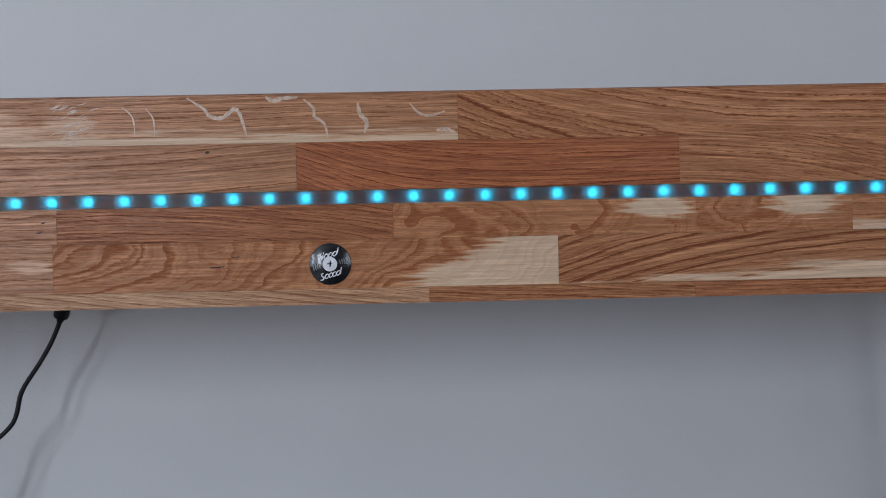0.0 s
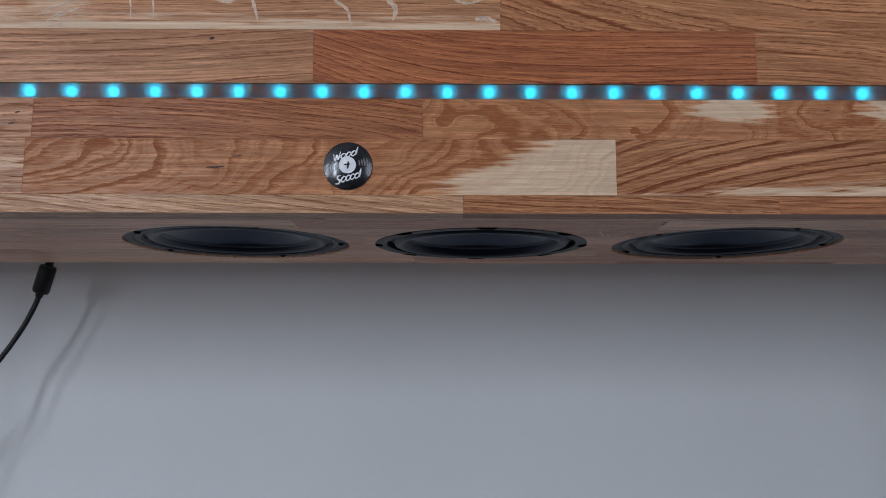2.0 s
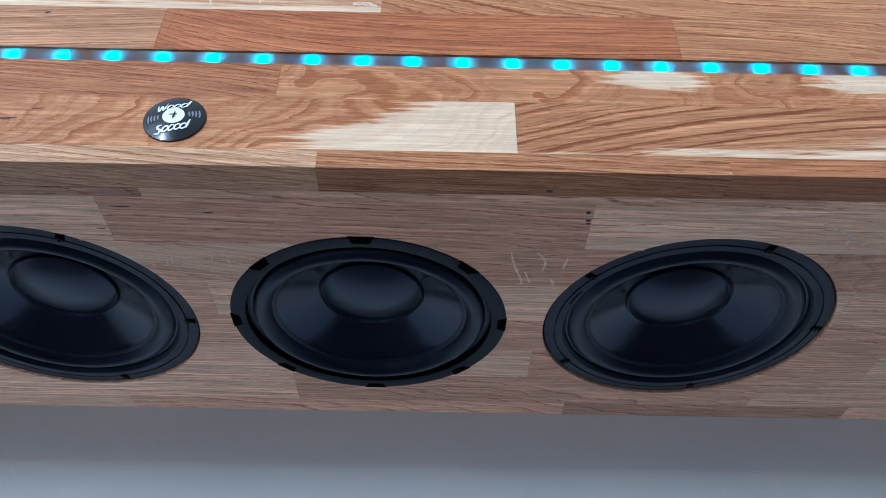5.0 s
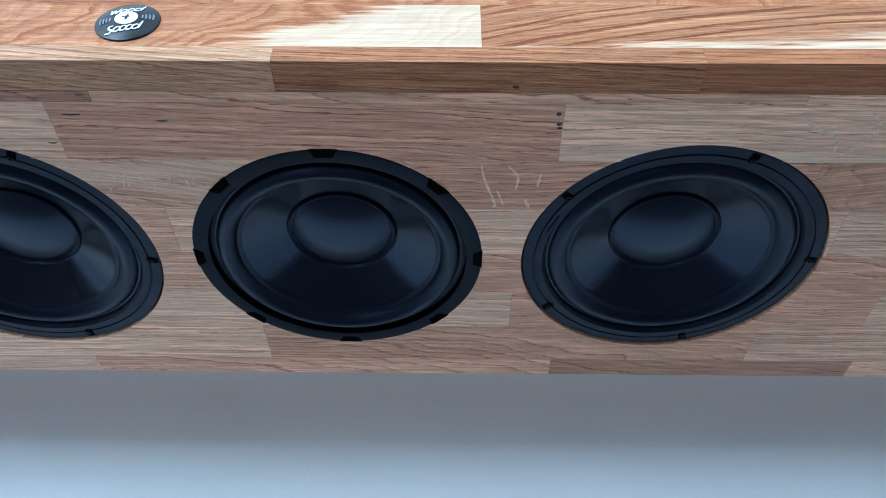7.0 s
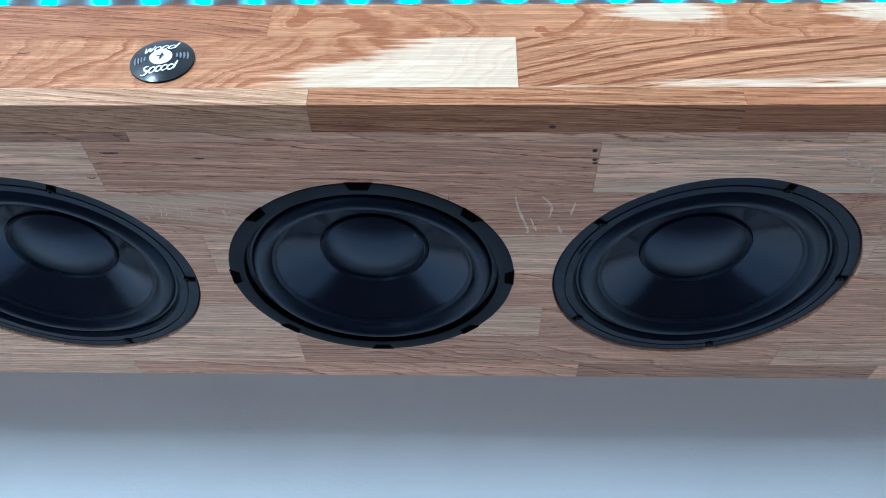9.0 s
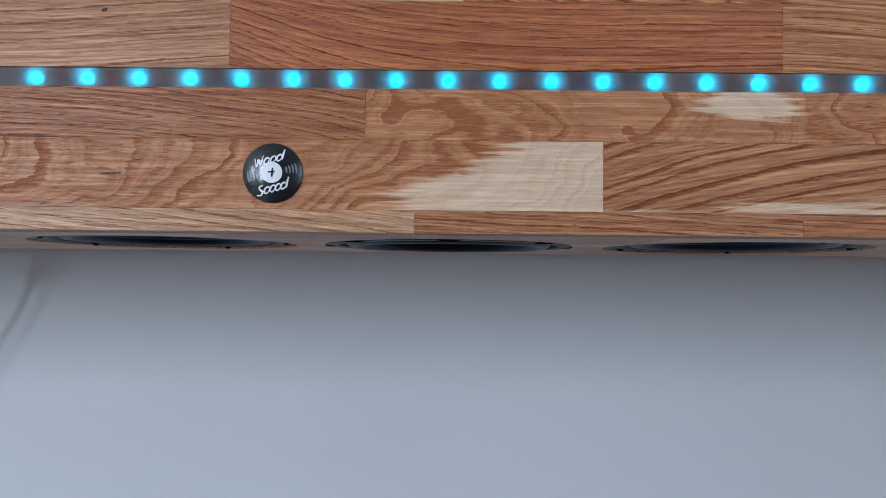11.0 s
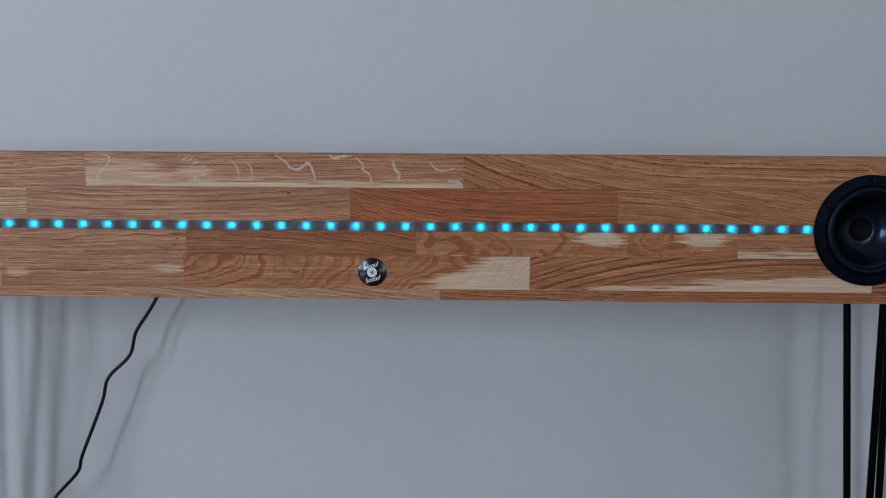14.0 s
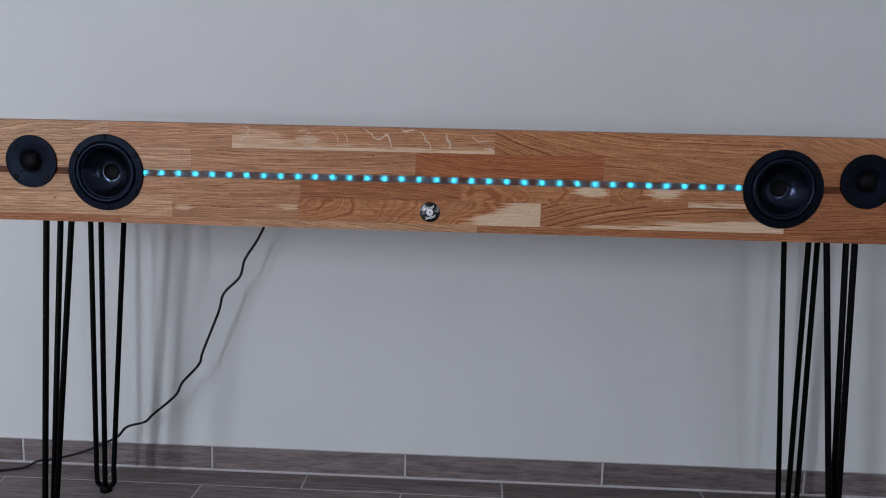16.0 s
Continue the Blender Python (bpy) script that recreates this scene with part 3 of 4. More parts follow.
FRONT_ROWS = [
    (0.0, 0.0147, [E0, -0.604, -0.361, 0.0905, 0.338, 0.72, E1],
     [("tan", "q"), ("grey", "q"), ("pale", "q", {"Slope": -0.14}), ("honey", "q", {"Slope": -0.06, "Ring": 0.004, "contrast": 1.3}), ("tan", "q"), ("tan", "q")]),
    (0.0147, 0.0597, [E0, -0.502, -0.254, 0.211, 0.667, E1],
     [("pale", "q", {"Ring": 0.006}), ("grey", "q", {"Ring": 0.006, "Wobble": 0.02, "islands": [(-0.275, 0.040, 0.024), (-0.480, 0.034, 0.02)], "BlobOn": 0.5}),
      ("flame", "q", {"sap": (0.407, -0.913, 0.008 - 0.913 * Z0), "Centre": Z0 + 0.062, "Depth": 0.1, "Lean": 0.2, "Ring": 0.0040, "Wobble": 0.030, "Bold": 1.1, "Line": 0.0030, "Jag": 0.0022}),
      ("honey", "q", {"sap": (0.067, -0.998, 0.0005 - 0.998 * Z0), "Slope": 0.09, "Curve": -0.45, "Cube": 0.64, "Ring": 0.0088, "Wobble": 0.012, "Bold": 1.15, "Line": 0.0042, "Jag": 0.0012}),
      ("tan", "q", {"Slope": 0.05})]),
    (0.0597, 0.0927, [E0, -0.62, -0.25, 0.0585, 0.487, 0.662, E1],
     [("pale", "q", {"Ring": 0.006}), ("grey", "q", {"Slope": 0.04, "Ring": 0.0058, "Wobble": 0.03}), ("tan", "q", {"Slope": -0.1, "Curve": -0.4, "Ring": 0.0036, "Wobble": 0.010}),
      ("flame", "c", {"Centre": Z0 + 0.074, "Depth": 0.085, "Lean": 0.14, "Ring": 0.0040, "Wobble": 0.036, "Bold": 0.9, "Line": 0.0032, "islands": [(0.302, 0.084, 0.036), (0.446, 0.083, 0.042)]}),
      ("honey", "q", {"sap": (0, -1, -0.069 - Z0)}), ("tan", "q", {"Ring": 0.004})]),
    (0.1052, 0.1502, [E0, -0.462, -0.0295, 0.326, 0.69, E1],
     [("pale", "q", {"Ring": 0.006}), ("grey", "q", {"Slope": 0.02, "Curve": 0.23, "Ring": 0.0062}),
      ("red", "q", {"Slope": -0.06, "Curve": 0.632, "Cube": -1.735, "Ring": 0.0044, "Wobble": 0.010}),
      ("honey", "q", {"Slope": -0.22, "Curve": -0.11, "Cube": 1.65, "Ring": 0.0038}), ("tan", "q", {"Slope": -0.1})]),
    (0.1502, TALL - 0.0012, [E0, -0.62, -0.382, 0.1205, 0.653, E1],
     [("pale", "r"), ("grey", "q", {"Slope": 0.05, "Ring": 0.0055, "Wobble": 0.02}), ("grey", "q", {"sap": (0, -1, -0.163 - Z0), "SapSoft": 0.012, "Ring": 0.0052, "islands": [(-0.236, 0.170, 0.030), (-0.335, 0.160, 0.080)], "BlobOn": 0.5}),
      ("honey", "q", {"Slope": -0.1, "Curve": 0.424, "Cube": -0.58, "Ring": 0.0085, "Wobble": 0.014, "Bold": 1.1, "Line": 0.0024, "Jag": 0.0050}),
      ("honey", "q", {"Slope": -0.55, "Ring": 0.014, "Wobble": 0.03, "Faint": 0.1, "Bold": 0.7})]),
]
for v0, v1, joints, looks in FRONT_ROWS:
    staves(front_panel, joints, looks, v0, v1, front, front_holes, 0.0212, False)

part("top_arris", boxed(E0, E1, 0.0002, 0.0203, Z0 + TALL - 0.0011, Z0 + TALL), oak("umber", "q", E0, E1, TALL - 0.001, TALL), front_panel, "dark sharp top edge")

under_holes = [(x, y, 0.0965 if k == 1 else 0.1077) for k, (x, y) in enumerate(WOOFERS)]
# underside staves, mostly in tones lifted to stand in for bounced light
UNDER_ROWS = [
    (0.0213, 0.0295, [E0, -0.02, 0.403, E1], [("umber", "r"), ("lit_taupe", "r"), ("lit_ash", "q")]),
    (0.0295, 0.0745, [E0, -0.05, 0.2615, E1], [("lit_ash", "q"), ("lit_rose", "q", {"Slope": 0.05, "Ring": 0.0040}), ("lit_ash", "q", {"sap": (0, 1, 0.067)})]),
    (0.0745, 0.1180, [E0, -0.30, 0.17, 0.43, E1], [("lit_taupe", "r"), ("lit_taupe", "q", {"Slope": 0.12, "Curve": 1.2, "patchy": 0.5}), ("lit_rose", "q"), ("lit_rose", "r", {"Slope": -0.3, "Ring": 0.005})]),
    (0.1180, 0.1640, [E0, -0.42, 0.0, 0.30, 0.462, E1], [("lit_taupe", "q"), ("lit_taupe", "q"), ("lit_ash", "q"), ("lit_ash", "q"), ("lit_ash", "r")]),
    (0.1640, 0.2070, [E0, -0.2, 0.2, E1], [("lit_ash", "q"), ("lit_taupe", "q"), ("lit_rose", "r")]),
    (0.2070, 0.2520, [E0, -0.35, 0.241, 0.52, E1], [("lit_rose", "q"), ("lit_ash", "q"), ("lit_rose", "r", {"Ring": 0.005}), ("lit_ash", "q")]),
    (0.2520, 0.2975, [E0, 0.044, 0.44, E1], [("lit_ash", "q", {"contrast": 1.1}), ("lit_rose", "r", {"Ring": 0.0042}), ("lit_ash", "q", {"contrast": 1.2})]),
    (0.2975, DEEP, [E0, -0.106, 0.279, 0.532, E1], [("lit_ash", "q"), ("lit_rose", "r"), ("umber", "r"), ("lit_taupe", "r")]),
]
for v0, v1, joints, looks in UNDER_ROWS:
    lifted_looks = [(tone, cut, {"contrast": 0.85, "Bold": 0.9, "Line": 0.0016, "Faint": 0.12, "Wobble": 0.03, "Jag": 0.003, **(more[0] if more else {})}) for tone, cut, *more in looks]
    staves(bottom_panel, joints, lifted_looks, v0, v1, under, under_holes, 0.018, True)

top_oak = oak("tan", "q", E0, E1, 0, DEEP, flat=True)
on_console(part("top_panel", boxed(E0, E1, 0.0207, DEEP, Z0 + TALL - 0.019, Z0 + TALL - 0.0004, bevel=0.0008), top_oak, label="oiled oak top board"))
on_console(part("back_panel", boxed(E0 + 0.001, E1 - 0.001, DEEP - 0.013, DEEP - 0.0005, Z0 + 0.0185, Z0 + TALL - 0.0195), top_oak))
for ex in (E0, E1 - 0.018):
    on_console(part("end_panel", boxed(ex + 0.0005, ex + 0.0175, 0.0207, DEEP - 0.0135, Z0 + 0.0185, Z0 + TALL - 0.0195), top_oak))

# pale ray flecks that wind over the quarter-sawn staves
AT_FRONT = Matrix.Translation((0, -0.00025, Z0)) @ pose(0, 0, 0, 90)
AT_UNDER = Matrix.Translation((0, 0, Z0 - 0.00025))
FRONT_FLECKS = [
    ([(-0.129, 0.193), (-0.114, 0.183), (-0.108, 0.176), (-0.097, 0.174), (-0.086, 0.182), (-0.081, 0.178), (-0.077, 0.166), (-0.075, 0.158)], 0.0035),
    ([(-0.057, 0.193), (-0.05, 0.189), (-0.042, 0.191), (-0.027, 0.192)], 0.004),
    ([(-0.022, 0.190), (-0.013, 0.182), (-0.012, 0.174), (-0.003, 0.167), (0.0, 0.154)], 0.0028),
    ([(0.028, 0.186), (0.03, 0.176), (0.036, 0.168), (0.034, 0.158)], 0.0042),
    ([(0.076, 0.185), (0.084, 0.176), (0.095, 0.173), (0.109, 0.177)], 0.0024),
    ([(-0.189, 0.186), (-0.179, 0.176), (-0.177, 0.158)], 0.0014),
    ([(-0.167, 0.184), (-0.16, 0.174), (-0.159, 0.158)], 0.0014),
    ([(-0.36, 0.193), (-0.348, 0.186), (-0.362, 0.168), (-0.374, 0.152)], 0.0018),
    ([(0.1, 0.159), (0.108, 0.160), (0.118, 0.157)], 0.004),
]
for pts, w in FRONT_FLECKS:
    part("ray_fleck", ribbon(pts, w, AT_FRONT), FLECK, front_panel)
rnd = random.Random(12)
for k in range(46):
    x, z = -0.236 + rnd.gauss(0, 0.0095), rnd.uniform(0.152, 0.190)
    part("ray_fleck", ribbon([(x - rnd.uniform(0.002, 0.006), z - 0.0015), (x, z + rnd.uniform(-0.001, 0.001)), (x + rnd.uniform(0.002, 0.006), z + 0.0012)], rnd.uniform(0.0004, 0.0011), AT_FRONT), FLECK, front_panel)
KNOT = speckled("dark_pin_knot", (0.035, 0.018, 0.010), 0.6, 0.3, 600.0)
for x, z, w, t in ((-0.104, 0.0365, 0.014, 0.0012), (-0.087, 0.0455, 0.008, 0.0007), (-0.111, 0.1425, 0.004, 0.0022), (-0.262, 0.0805, 0.004, 0.0012), (-0.266, 0.0715, 0.005, 0.0011), (-0.734, 0.046, 0.004, 0.003), (0.38, 0.084, 0.006, 0.0006)):
    part("pin_knot", ribbon([(x - w / 2, z - 0.0004), (x, z), (x + w / 2, z + 0.0006)], t, AT_FRONT), KNOT, front_panel)
for x, y, w, t in ((-0.036, 0.0385, 0.012, 0.0013), (0.018, 0.043, 0.007, 0.0011), (0.258, 0.036, 0.003, 0.0028), (0.259, 0.044, 0.003, 0.0022), (0.2595, 0.047, 0.003, 0.002), (0.231, 0.0165, 0.004, 0.0020), (-0.055, 0.061, 0.006, 0.001)):
    part("pin_knot", ribbon([(x - w / 2, y), (x, y + 0.0004), (x + w / 2, y)], t, AT_UNDER), KNOT, bottom_panel)
UNDER_FLECKS = [
    ([(0.405, 0.036), (0.413, 0.046), (0.428, 0.052), (0.432, 0.062), (0.43, 0.068)], 0.003),
    ([(0.447, 0.036), (0.453, 0.048), (0.446, 0.060), (0.437, 0.068)], 0.0035),
    ([(0.213, 0.078), (0.216, 0.092), (0.223, 0.112), (0.222, 0.116)], 0.0022),
    ([(0.23, 0.078), (0.237, 0.088), (0.236, 0.1)], 0.0022),
    ([(0.243, 0.108), (0.246, 0.116)], 0.003),
]
UNDER_FLECKS += [([(0.224, 0.1), (0.229, 0.114)], 0.0018), ([(0.252, 0.084), (0.250, 0.097)], 0.0022)]
for k in range(16):
    rnd = random.Random(k + 400)
    x, y, tall = rnd.uniform(-0.045, 0.035), rnd.uniform(0.078, 0.100), rnd.uniform(0.004, 0.018)
    bow = rnd.uniform(0.001, 0.005)
    UNDER_FLECKS.append(([(x, y), (x + bow, y + tall * 0.45), (x + bow * 0.6, y + tall)], rnd.uniform(0.0005, 0.0011)))
clear = lambda p: all(math.hypot(p[0] - x, p[1] - y) > r + 0.002 for x, y, r in under_holes)
for pts, w in [fleck for fleck in UNDER_FLECKS if all(clear(p) for p in fleck[0])]:
    part("ray_fleck", ribbon(pts, 0.75 * w, AT_UNDER), LIT_FLECK, bottom_panel)

# lit groove, broken by the drivers that sit over it
BOARD = material("strip_board", (0.035, 0.016, 0.008), 0.7, spec=0.1)


def cover(x0, x1):
    bm = bmesh.new()
    ys = (0.006, 0.0016, 0.0012, 0.0012, 0.0016, 0.006)
    zs = (0.0929, 0.0929, 0.0934, 0.1045, 0.1050, 0.1050)
    a = [bm.verts.new((x0, y, Z0 + z)) for y, z in zip(ys, zs)]
    b = [bm.verts.new((x1, y, Z0 + z)) for y, z in zip(ys, zs)]
    for k in range(5):
        bm.faces.new((a[k], b[k], b[k + 1], a[k + 1]))
    return bm


RUNS = [(MIDS[0][0] + 0.0665, MIDS[1][0] - 0.0665), (E0 + 0.002, TWEETERS[0][0] - 0.044), (TWEETERS[0][0] + 0.044, MIDS[0][0] - 0.0665),
        (MIDS[1][0] + 0.0665, TWEETERS[1][0] - 0.044), (TWEETERS[1][0] + 0.044, E1 - 0.002)]
for n, (a, b) in enumerate(RUNS):
    part("groove_bed", boxed(a, b, 0.013, 0.018, Z0 + 0.0925, Z0 + 0.1055), DARK, front_panel)
    board = boxed(a, b, 0.0061, 0.0076, Z0 + 0.0935, Z0 + 0.1045)
    if n == 0:
        strip = on_console(part("led_strip", board, BOARD, label="strip of small lamps glowing cyan in the groove"))
        for k in range(-19, 16):
            x = 0.078 + k / 30
            part("led", lathe([(0.0040, 0.0), (0.0040, 0.0012), (0.0030, 0.0018), (0.0, 0.0020)], 16, Matrix.Translation((x, 0.0060, Z0 + 0.0990)) @ pose(0, 0, 0, 90)), LED, strip)
    else:
        part("strip_end", board, BOARD, strip)
    part("diffuser", cover(a, b), RESIN, strip, "brown translucent resin filling")

# ---- drivers ----
TO_FRONT = pose(0, 0, 0, 90)
TO_UNDER = pose(0, 0, 0, 180)


def screws(parent, n, radius, start, h, m, size=0.0042, mat=SCREW):
    for k in range(n):
        a = start + 2 * math.pi * k / n
        here = m @ Matrix.Translation((radius * math.cos(a), radius * math.sin(a), h))
        # black disc on the surface, drawn as the shade in a screw well
        part("screw_well_shade", lathe([(0.0, 0.0), (size * 1.45, 0.0004), (size * 1.55, -0.0006)], 20, here), DARK, parent)
        part("screw", lathe([(0.0, 0.0004), (size * 0.42, 0.0004), (size * 0.5, 0.0016), (size, 0.0014), (size * 1.08, 0.0), (size * 1.08, -0.002)], 16, here), mat, parent, smooth=False)


SUNK = 0.0045


def woofer(x, y, spin, middle):
    m = Matrix.Translation((x, y, Z0 if middle else Z0 + SUNK)) @ TO_UNDER @ pose(0, 0, 0, 0, 0, spin)
    if middle:
        prof = [(0.1035, -0.004), (0.1035, 0.0), (0.1030, 0.0005), (0.094, 0.0007), (0.0925, 0.0002), (0.0915, -0.005), (0.088, -0.006), (0.0875, -0.014)]
    else:
        prof = [(0.1068, -0.004), (0.1068, 0.0020), (0.1060, 0.0028), (0.0992, 0.0030), (0.0988, 0.0020), (0.0982, 0.0020), (0.0978, 0.0030), (0.0925, 0.0030), (0.0908, 0.0012), (0.0898, -0.0006), (0.0890, -0.006), (0.0885, -0.014)]
    bm = lathe(prof, 96, m)
    label = "black passive radiator with notched rim" if middle else "black bass driver with a screwed rim"
    ob = on_console(part("woofer", bm, RIM if middle else PLASTIC, None, label, smooth=True))
    h = -0.005 if middle else -0.0012
    roll = (0.0075, 0.7) if middle else (0.0048, 0.9)
    part("surround", lathe([(0.0895, h)] + arc(0.0880, h, 0.0735, h - 0.001, roll[0], 14, roll[1]) + [(0.072, h - 0.0015), (0.0705, h - 0.003)], 96, m), RUBBER, ob, "black rubber roll surround", True)
    ridge = [(0.0712 - 0.0325 * k / 26, h - 0.0025 - 0.0185 * (k / 26) ** 0.92) for k in range(27)]
    part("cone", lathe(ridge, 96, m), CONE, ob, "matt black cone", True)
    cap = [(0.0404, h - 0.0215), (0.0399, h - 0.0190), (0.0391, h - 0.0183), (0.0383, h - 0.0190), (0.0376, h - 0.0213)] + [(0.0372 * (1 - k / 18), h - 0.0215 + 0.0085 * (1 - (1 - k / 18) ** 2.3)) for k in range(19)]
    cap[-1] = (0.0, cap[-1][1])
    part("dust_cap", lathe(cap, 72, m), CAP, ob, "smooth black domed dust cap", True)
    if middle:
        for k in range(8):
            a = math.pi / 4 * k + math.pi / 2
            here = m @ pose(0, 0, 0, 0, 0, math.degrees(a))
            # black block on the rim, drawn as the shade in a cut-out
            b = boxed(0.0968, 0.1037, -0.0092, 0.0092, -0.0010, 0.0009, bevel=0.0004)
            for v in b.verts:
                v.co.y *= 0.62 + 0.38 * (v.co.x - 0.0968) / 0.0069
            b.transform(here)
            part("notch_shade", b, DARK, ob)
    else:
        for k in range(5):
            a = 2 * math.pi * k / 5
            here = m @ pose(0, 0, 0, 0, 0, math.degrees(a))
            # black block at the screw, drawn as the shade in its pocket
            b = boxed(0.0990, 0.1052, -0.0030, 0.0030, 0.0010, 0.0032, bevel=0.0005)
            b.transform(here)
            part("notch_shade", b, DARK, ob)
            screws(ob, 1, 0.0998, 0, 0.0032, here, 0.0021)
    return ob


woofer(*WOOFERS[0], -4, False)
woofer(*WOOFERS[1], 0, True)
right = woofer(*WOOFERS[2], -1, False)
for k in range(5):
    a = math.radians(-163.2 + 2.2 * k)
    b = boxed(-0.0006, 0.0006, -0.0016, 0.0016, 0.0020, 0.0032)
    b.transform(Matrix.Translation((*WOOFERS[2], Z0 + SUNK)) @ TO_UNDER @ pose(0, 0, 0, 0, 0, math.degrees(-a)) @ Matrix.Translation((0.0948, 0, 0)))
    part("mark", b, DARK, right)


def midrange(x, z):
    m = Matrix.Translation((x, 0, Z0 + z)) @ TO_FRONT
    ob = on_console(part("midrange", lathe([(0.0735, -0.001), (0.0735, 0.003), (0.0725, 0.0042), (0.0605, 0.005), (0.0595, 0.0042), (0.0585, 0.0005)], 96, m), MATTE, None, "black midrange driver with glossy cone", True))
    part("surround", lathe([(0.060, 0.0025)] + arc(0.0590, 0.002, 0.0490, 0.0015, 0.0055, 14) + [(0.0478, 0.0012), (0.0470, 0.0)], 96, m), RUBBER, ob, "black rubber roll surround", True)
    part("cone", lathe([(0.0472 - 0.031 * k / 20, 0.0005 - 0.0238 * (1 - (1 - k / 20) ** 1.8)) for k in range(21)], 96, m), GLOSS, ob, "glossy black cone", True)
    part("dust_cap", lathe([(0.0166, -0.0238), (0.0158, -0.0228)] + [(0.0152 * math.cos(math.pi / 2 * k / 10) if k < 10 else 0.0, -0.0232 - 0.005 * math.sin(math.pi / 2 * k / 10)) for k in range(11)], 48, m), DOME, ob, "inverted black dust cap", True)
    screws(ob, 6, 0.0668, math.pi / 2, 0.0047, m, 0.0032)
    return ob


def tweeter(x, z):
    m = Matrix.Translation((x, 0, Z0 + z)) @ TO_FRONT
    ob = on_console(part("tweeter", lathe([(0.0505, -0.001), (0.0505, 0.0028), (0.0497, 0.0036), (0.026, 0.0036), (0.0205, 0.0022), (0.0185, 0.0008)], 96, m), MATTE, None, "black dome tweeter on a round faceplate", True))
    part("dome", lathe([(0.0192, 0.0006), (0.0180, 0.0022), (0.0168, 0.0016)] + [(0.0164 * math.cos(math.pi / 2 * k / 12) if k < 12 else 0.0, 0.0018 + 0.0085 * math.sin(math.pi / 2 * k / 12)) for k in range(13)], 64, m), DOME, ob, "soft black dome", True)
    screws(ob, 4, 0.0425, math.pi / 4, 0.0034, m, 0.0032)
    screws(ob, 4, 0.0285, math.pi / 4, 0.0032, m, 0.0022)
    return ob


for x, z in MIDS:
    midrange(x, z)
for x, z in TWEETERS:
    tweeter(x, z)

# ---- badge ----


def badge():
    m = Matrix.Translation((0, 0, Z0 + 0.0375)) @ TO_FRONT
    dome = lambda r: 0.0012 + 0.0030 * (1 - (r / 0.019) ** 2)
    ob = on_console(part("badge", lathe([(0.019, -0.0002), (0.0193, 0.0004), (0.0190, 0.0012)] + [(0.019 * (1 - k / 10), dome(0.019 * (1 - k / 10))) for k in range(1, 11)], 64, m), BADGE, None, "round black button badge like a record", True))
    part("centre_label", lathe([(0.0067, dome(0.0067) + 0.0001), (0.0067, dome(0.0067) + 0.0003), (0.0, dome(0) + 0.0003)], 40, m), WHITE, ob, "white round label", True)

    def stroke(pts, w, mat, name, lift=0.0004):
        bm = ribbon(pts, w, Matrix.Identity(4))
        for v in bm.verts:
            v.co.z = dome(v.co.xy.length) + lift
        bm.transform(m)
        part(name, bm, mat, ob)

    tilt = 0.28
    # two lines of script, as a tall zigzag or hook and plain rings
    for base, x0, tall, rings, stem in ((0.0088, -0.0110, ((0, 0.0030), (0.0012, -0.0026), (0.0026, 0.0016), (0.0038, -0.0024), (0.0054, 0.0036)), (0.0076, 0.0117, 0.0156), 0.0174),
                                        (-0.0098, -0.0085, ((0.0032, 0.0030), (0.0008, 0.0026), (0.0012, 0.0006), (0.0028, -0.0008), (0.0016, -0.0028), (-0.0010, -0.0022)), (0.0056, 0.0092, 0.0126, 0.0160), 0.0178)):
        at = lambda u, v: (x0 + u, base + v + tilt * (x0 + u))
        stroke([at(u, v) for u, v in tall], 0.0013, WHITE, "print")
        for c in rings:
            stroke([at(c + 0.0016 * math.cos(a) + 0.0004 * math.sin(a), -0.0006 + 0.0019 * math.sin(a)) for a in [2 * math.pi * k / 10 for k in range(11)]], 0.0011, WHITE, "print")
        stroke([at(stem, -0.0024), at(stem + 0.0006, 0.0010), at(stem + 0.0014, 0.0042)], 0.0012, WHITE, "print")
    stroke([(-0.0025, 0.0002), (0.0022, 0.0006)], 0.0012, BADGE, "print", 0.0006)
    stroke([(0.0006, 0.0030), (0.0002, -0.0032)], 0.0012, BADGE, "print", 0.0006)
    # sheen wedges of the record grooves, drawn in as grey arcs
    for s in (1, -1):
        for r in (0.0095, 0.0115, 0.0135, 0.0155):
            a0 = 0.20 if s > 0 else math.pi + 0.20
            stroke([(r * math.cos(a0 + d), r * math.sin(a0 + d)) for d in (-0.22, -0.07, 0.07, 0.22)], 0.0012, SHEEN_GREY, "groove_shine", 0.0003)
    return ob


badge()

# ---- hairpin legs ----


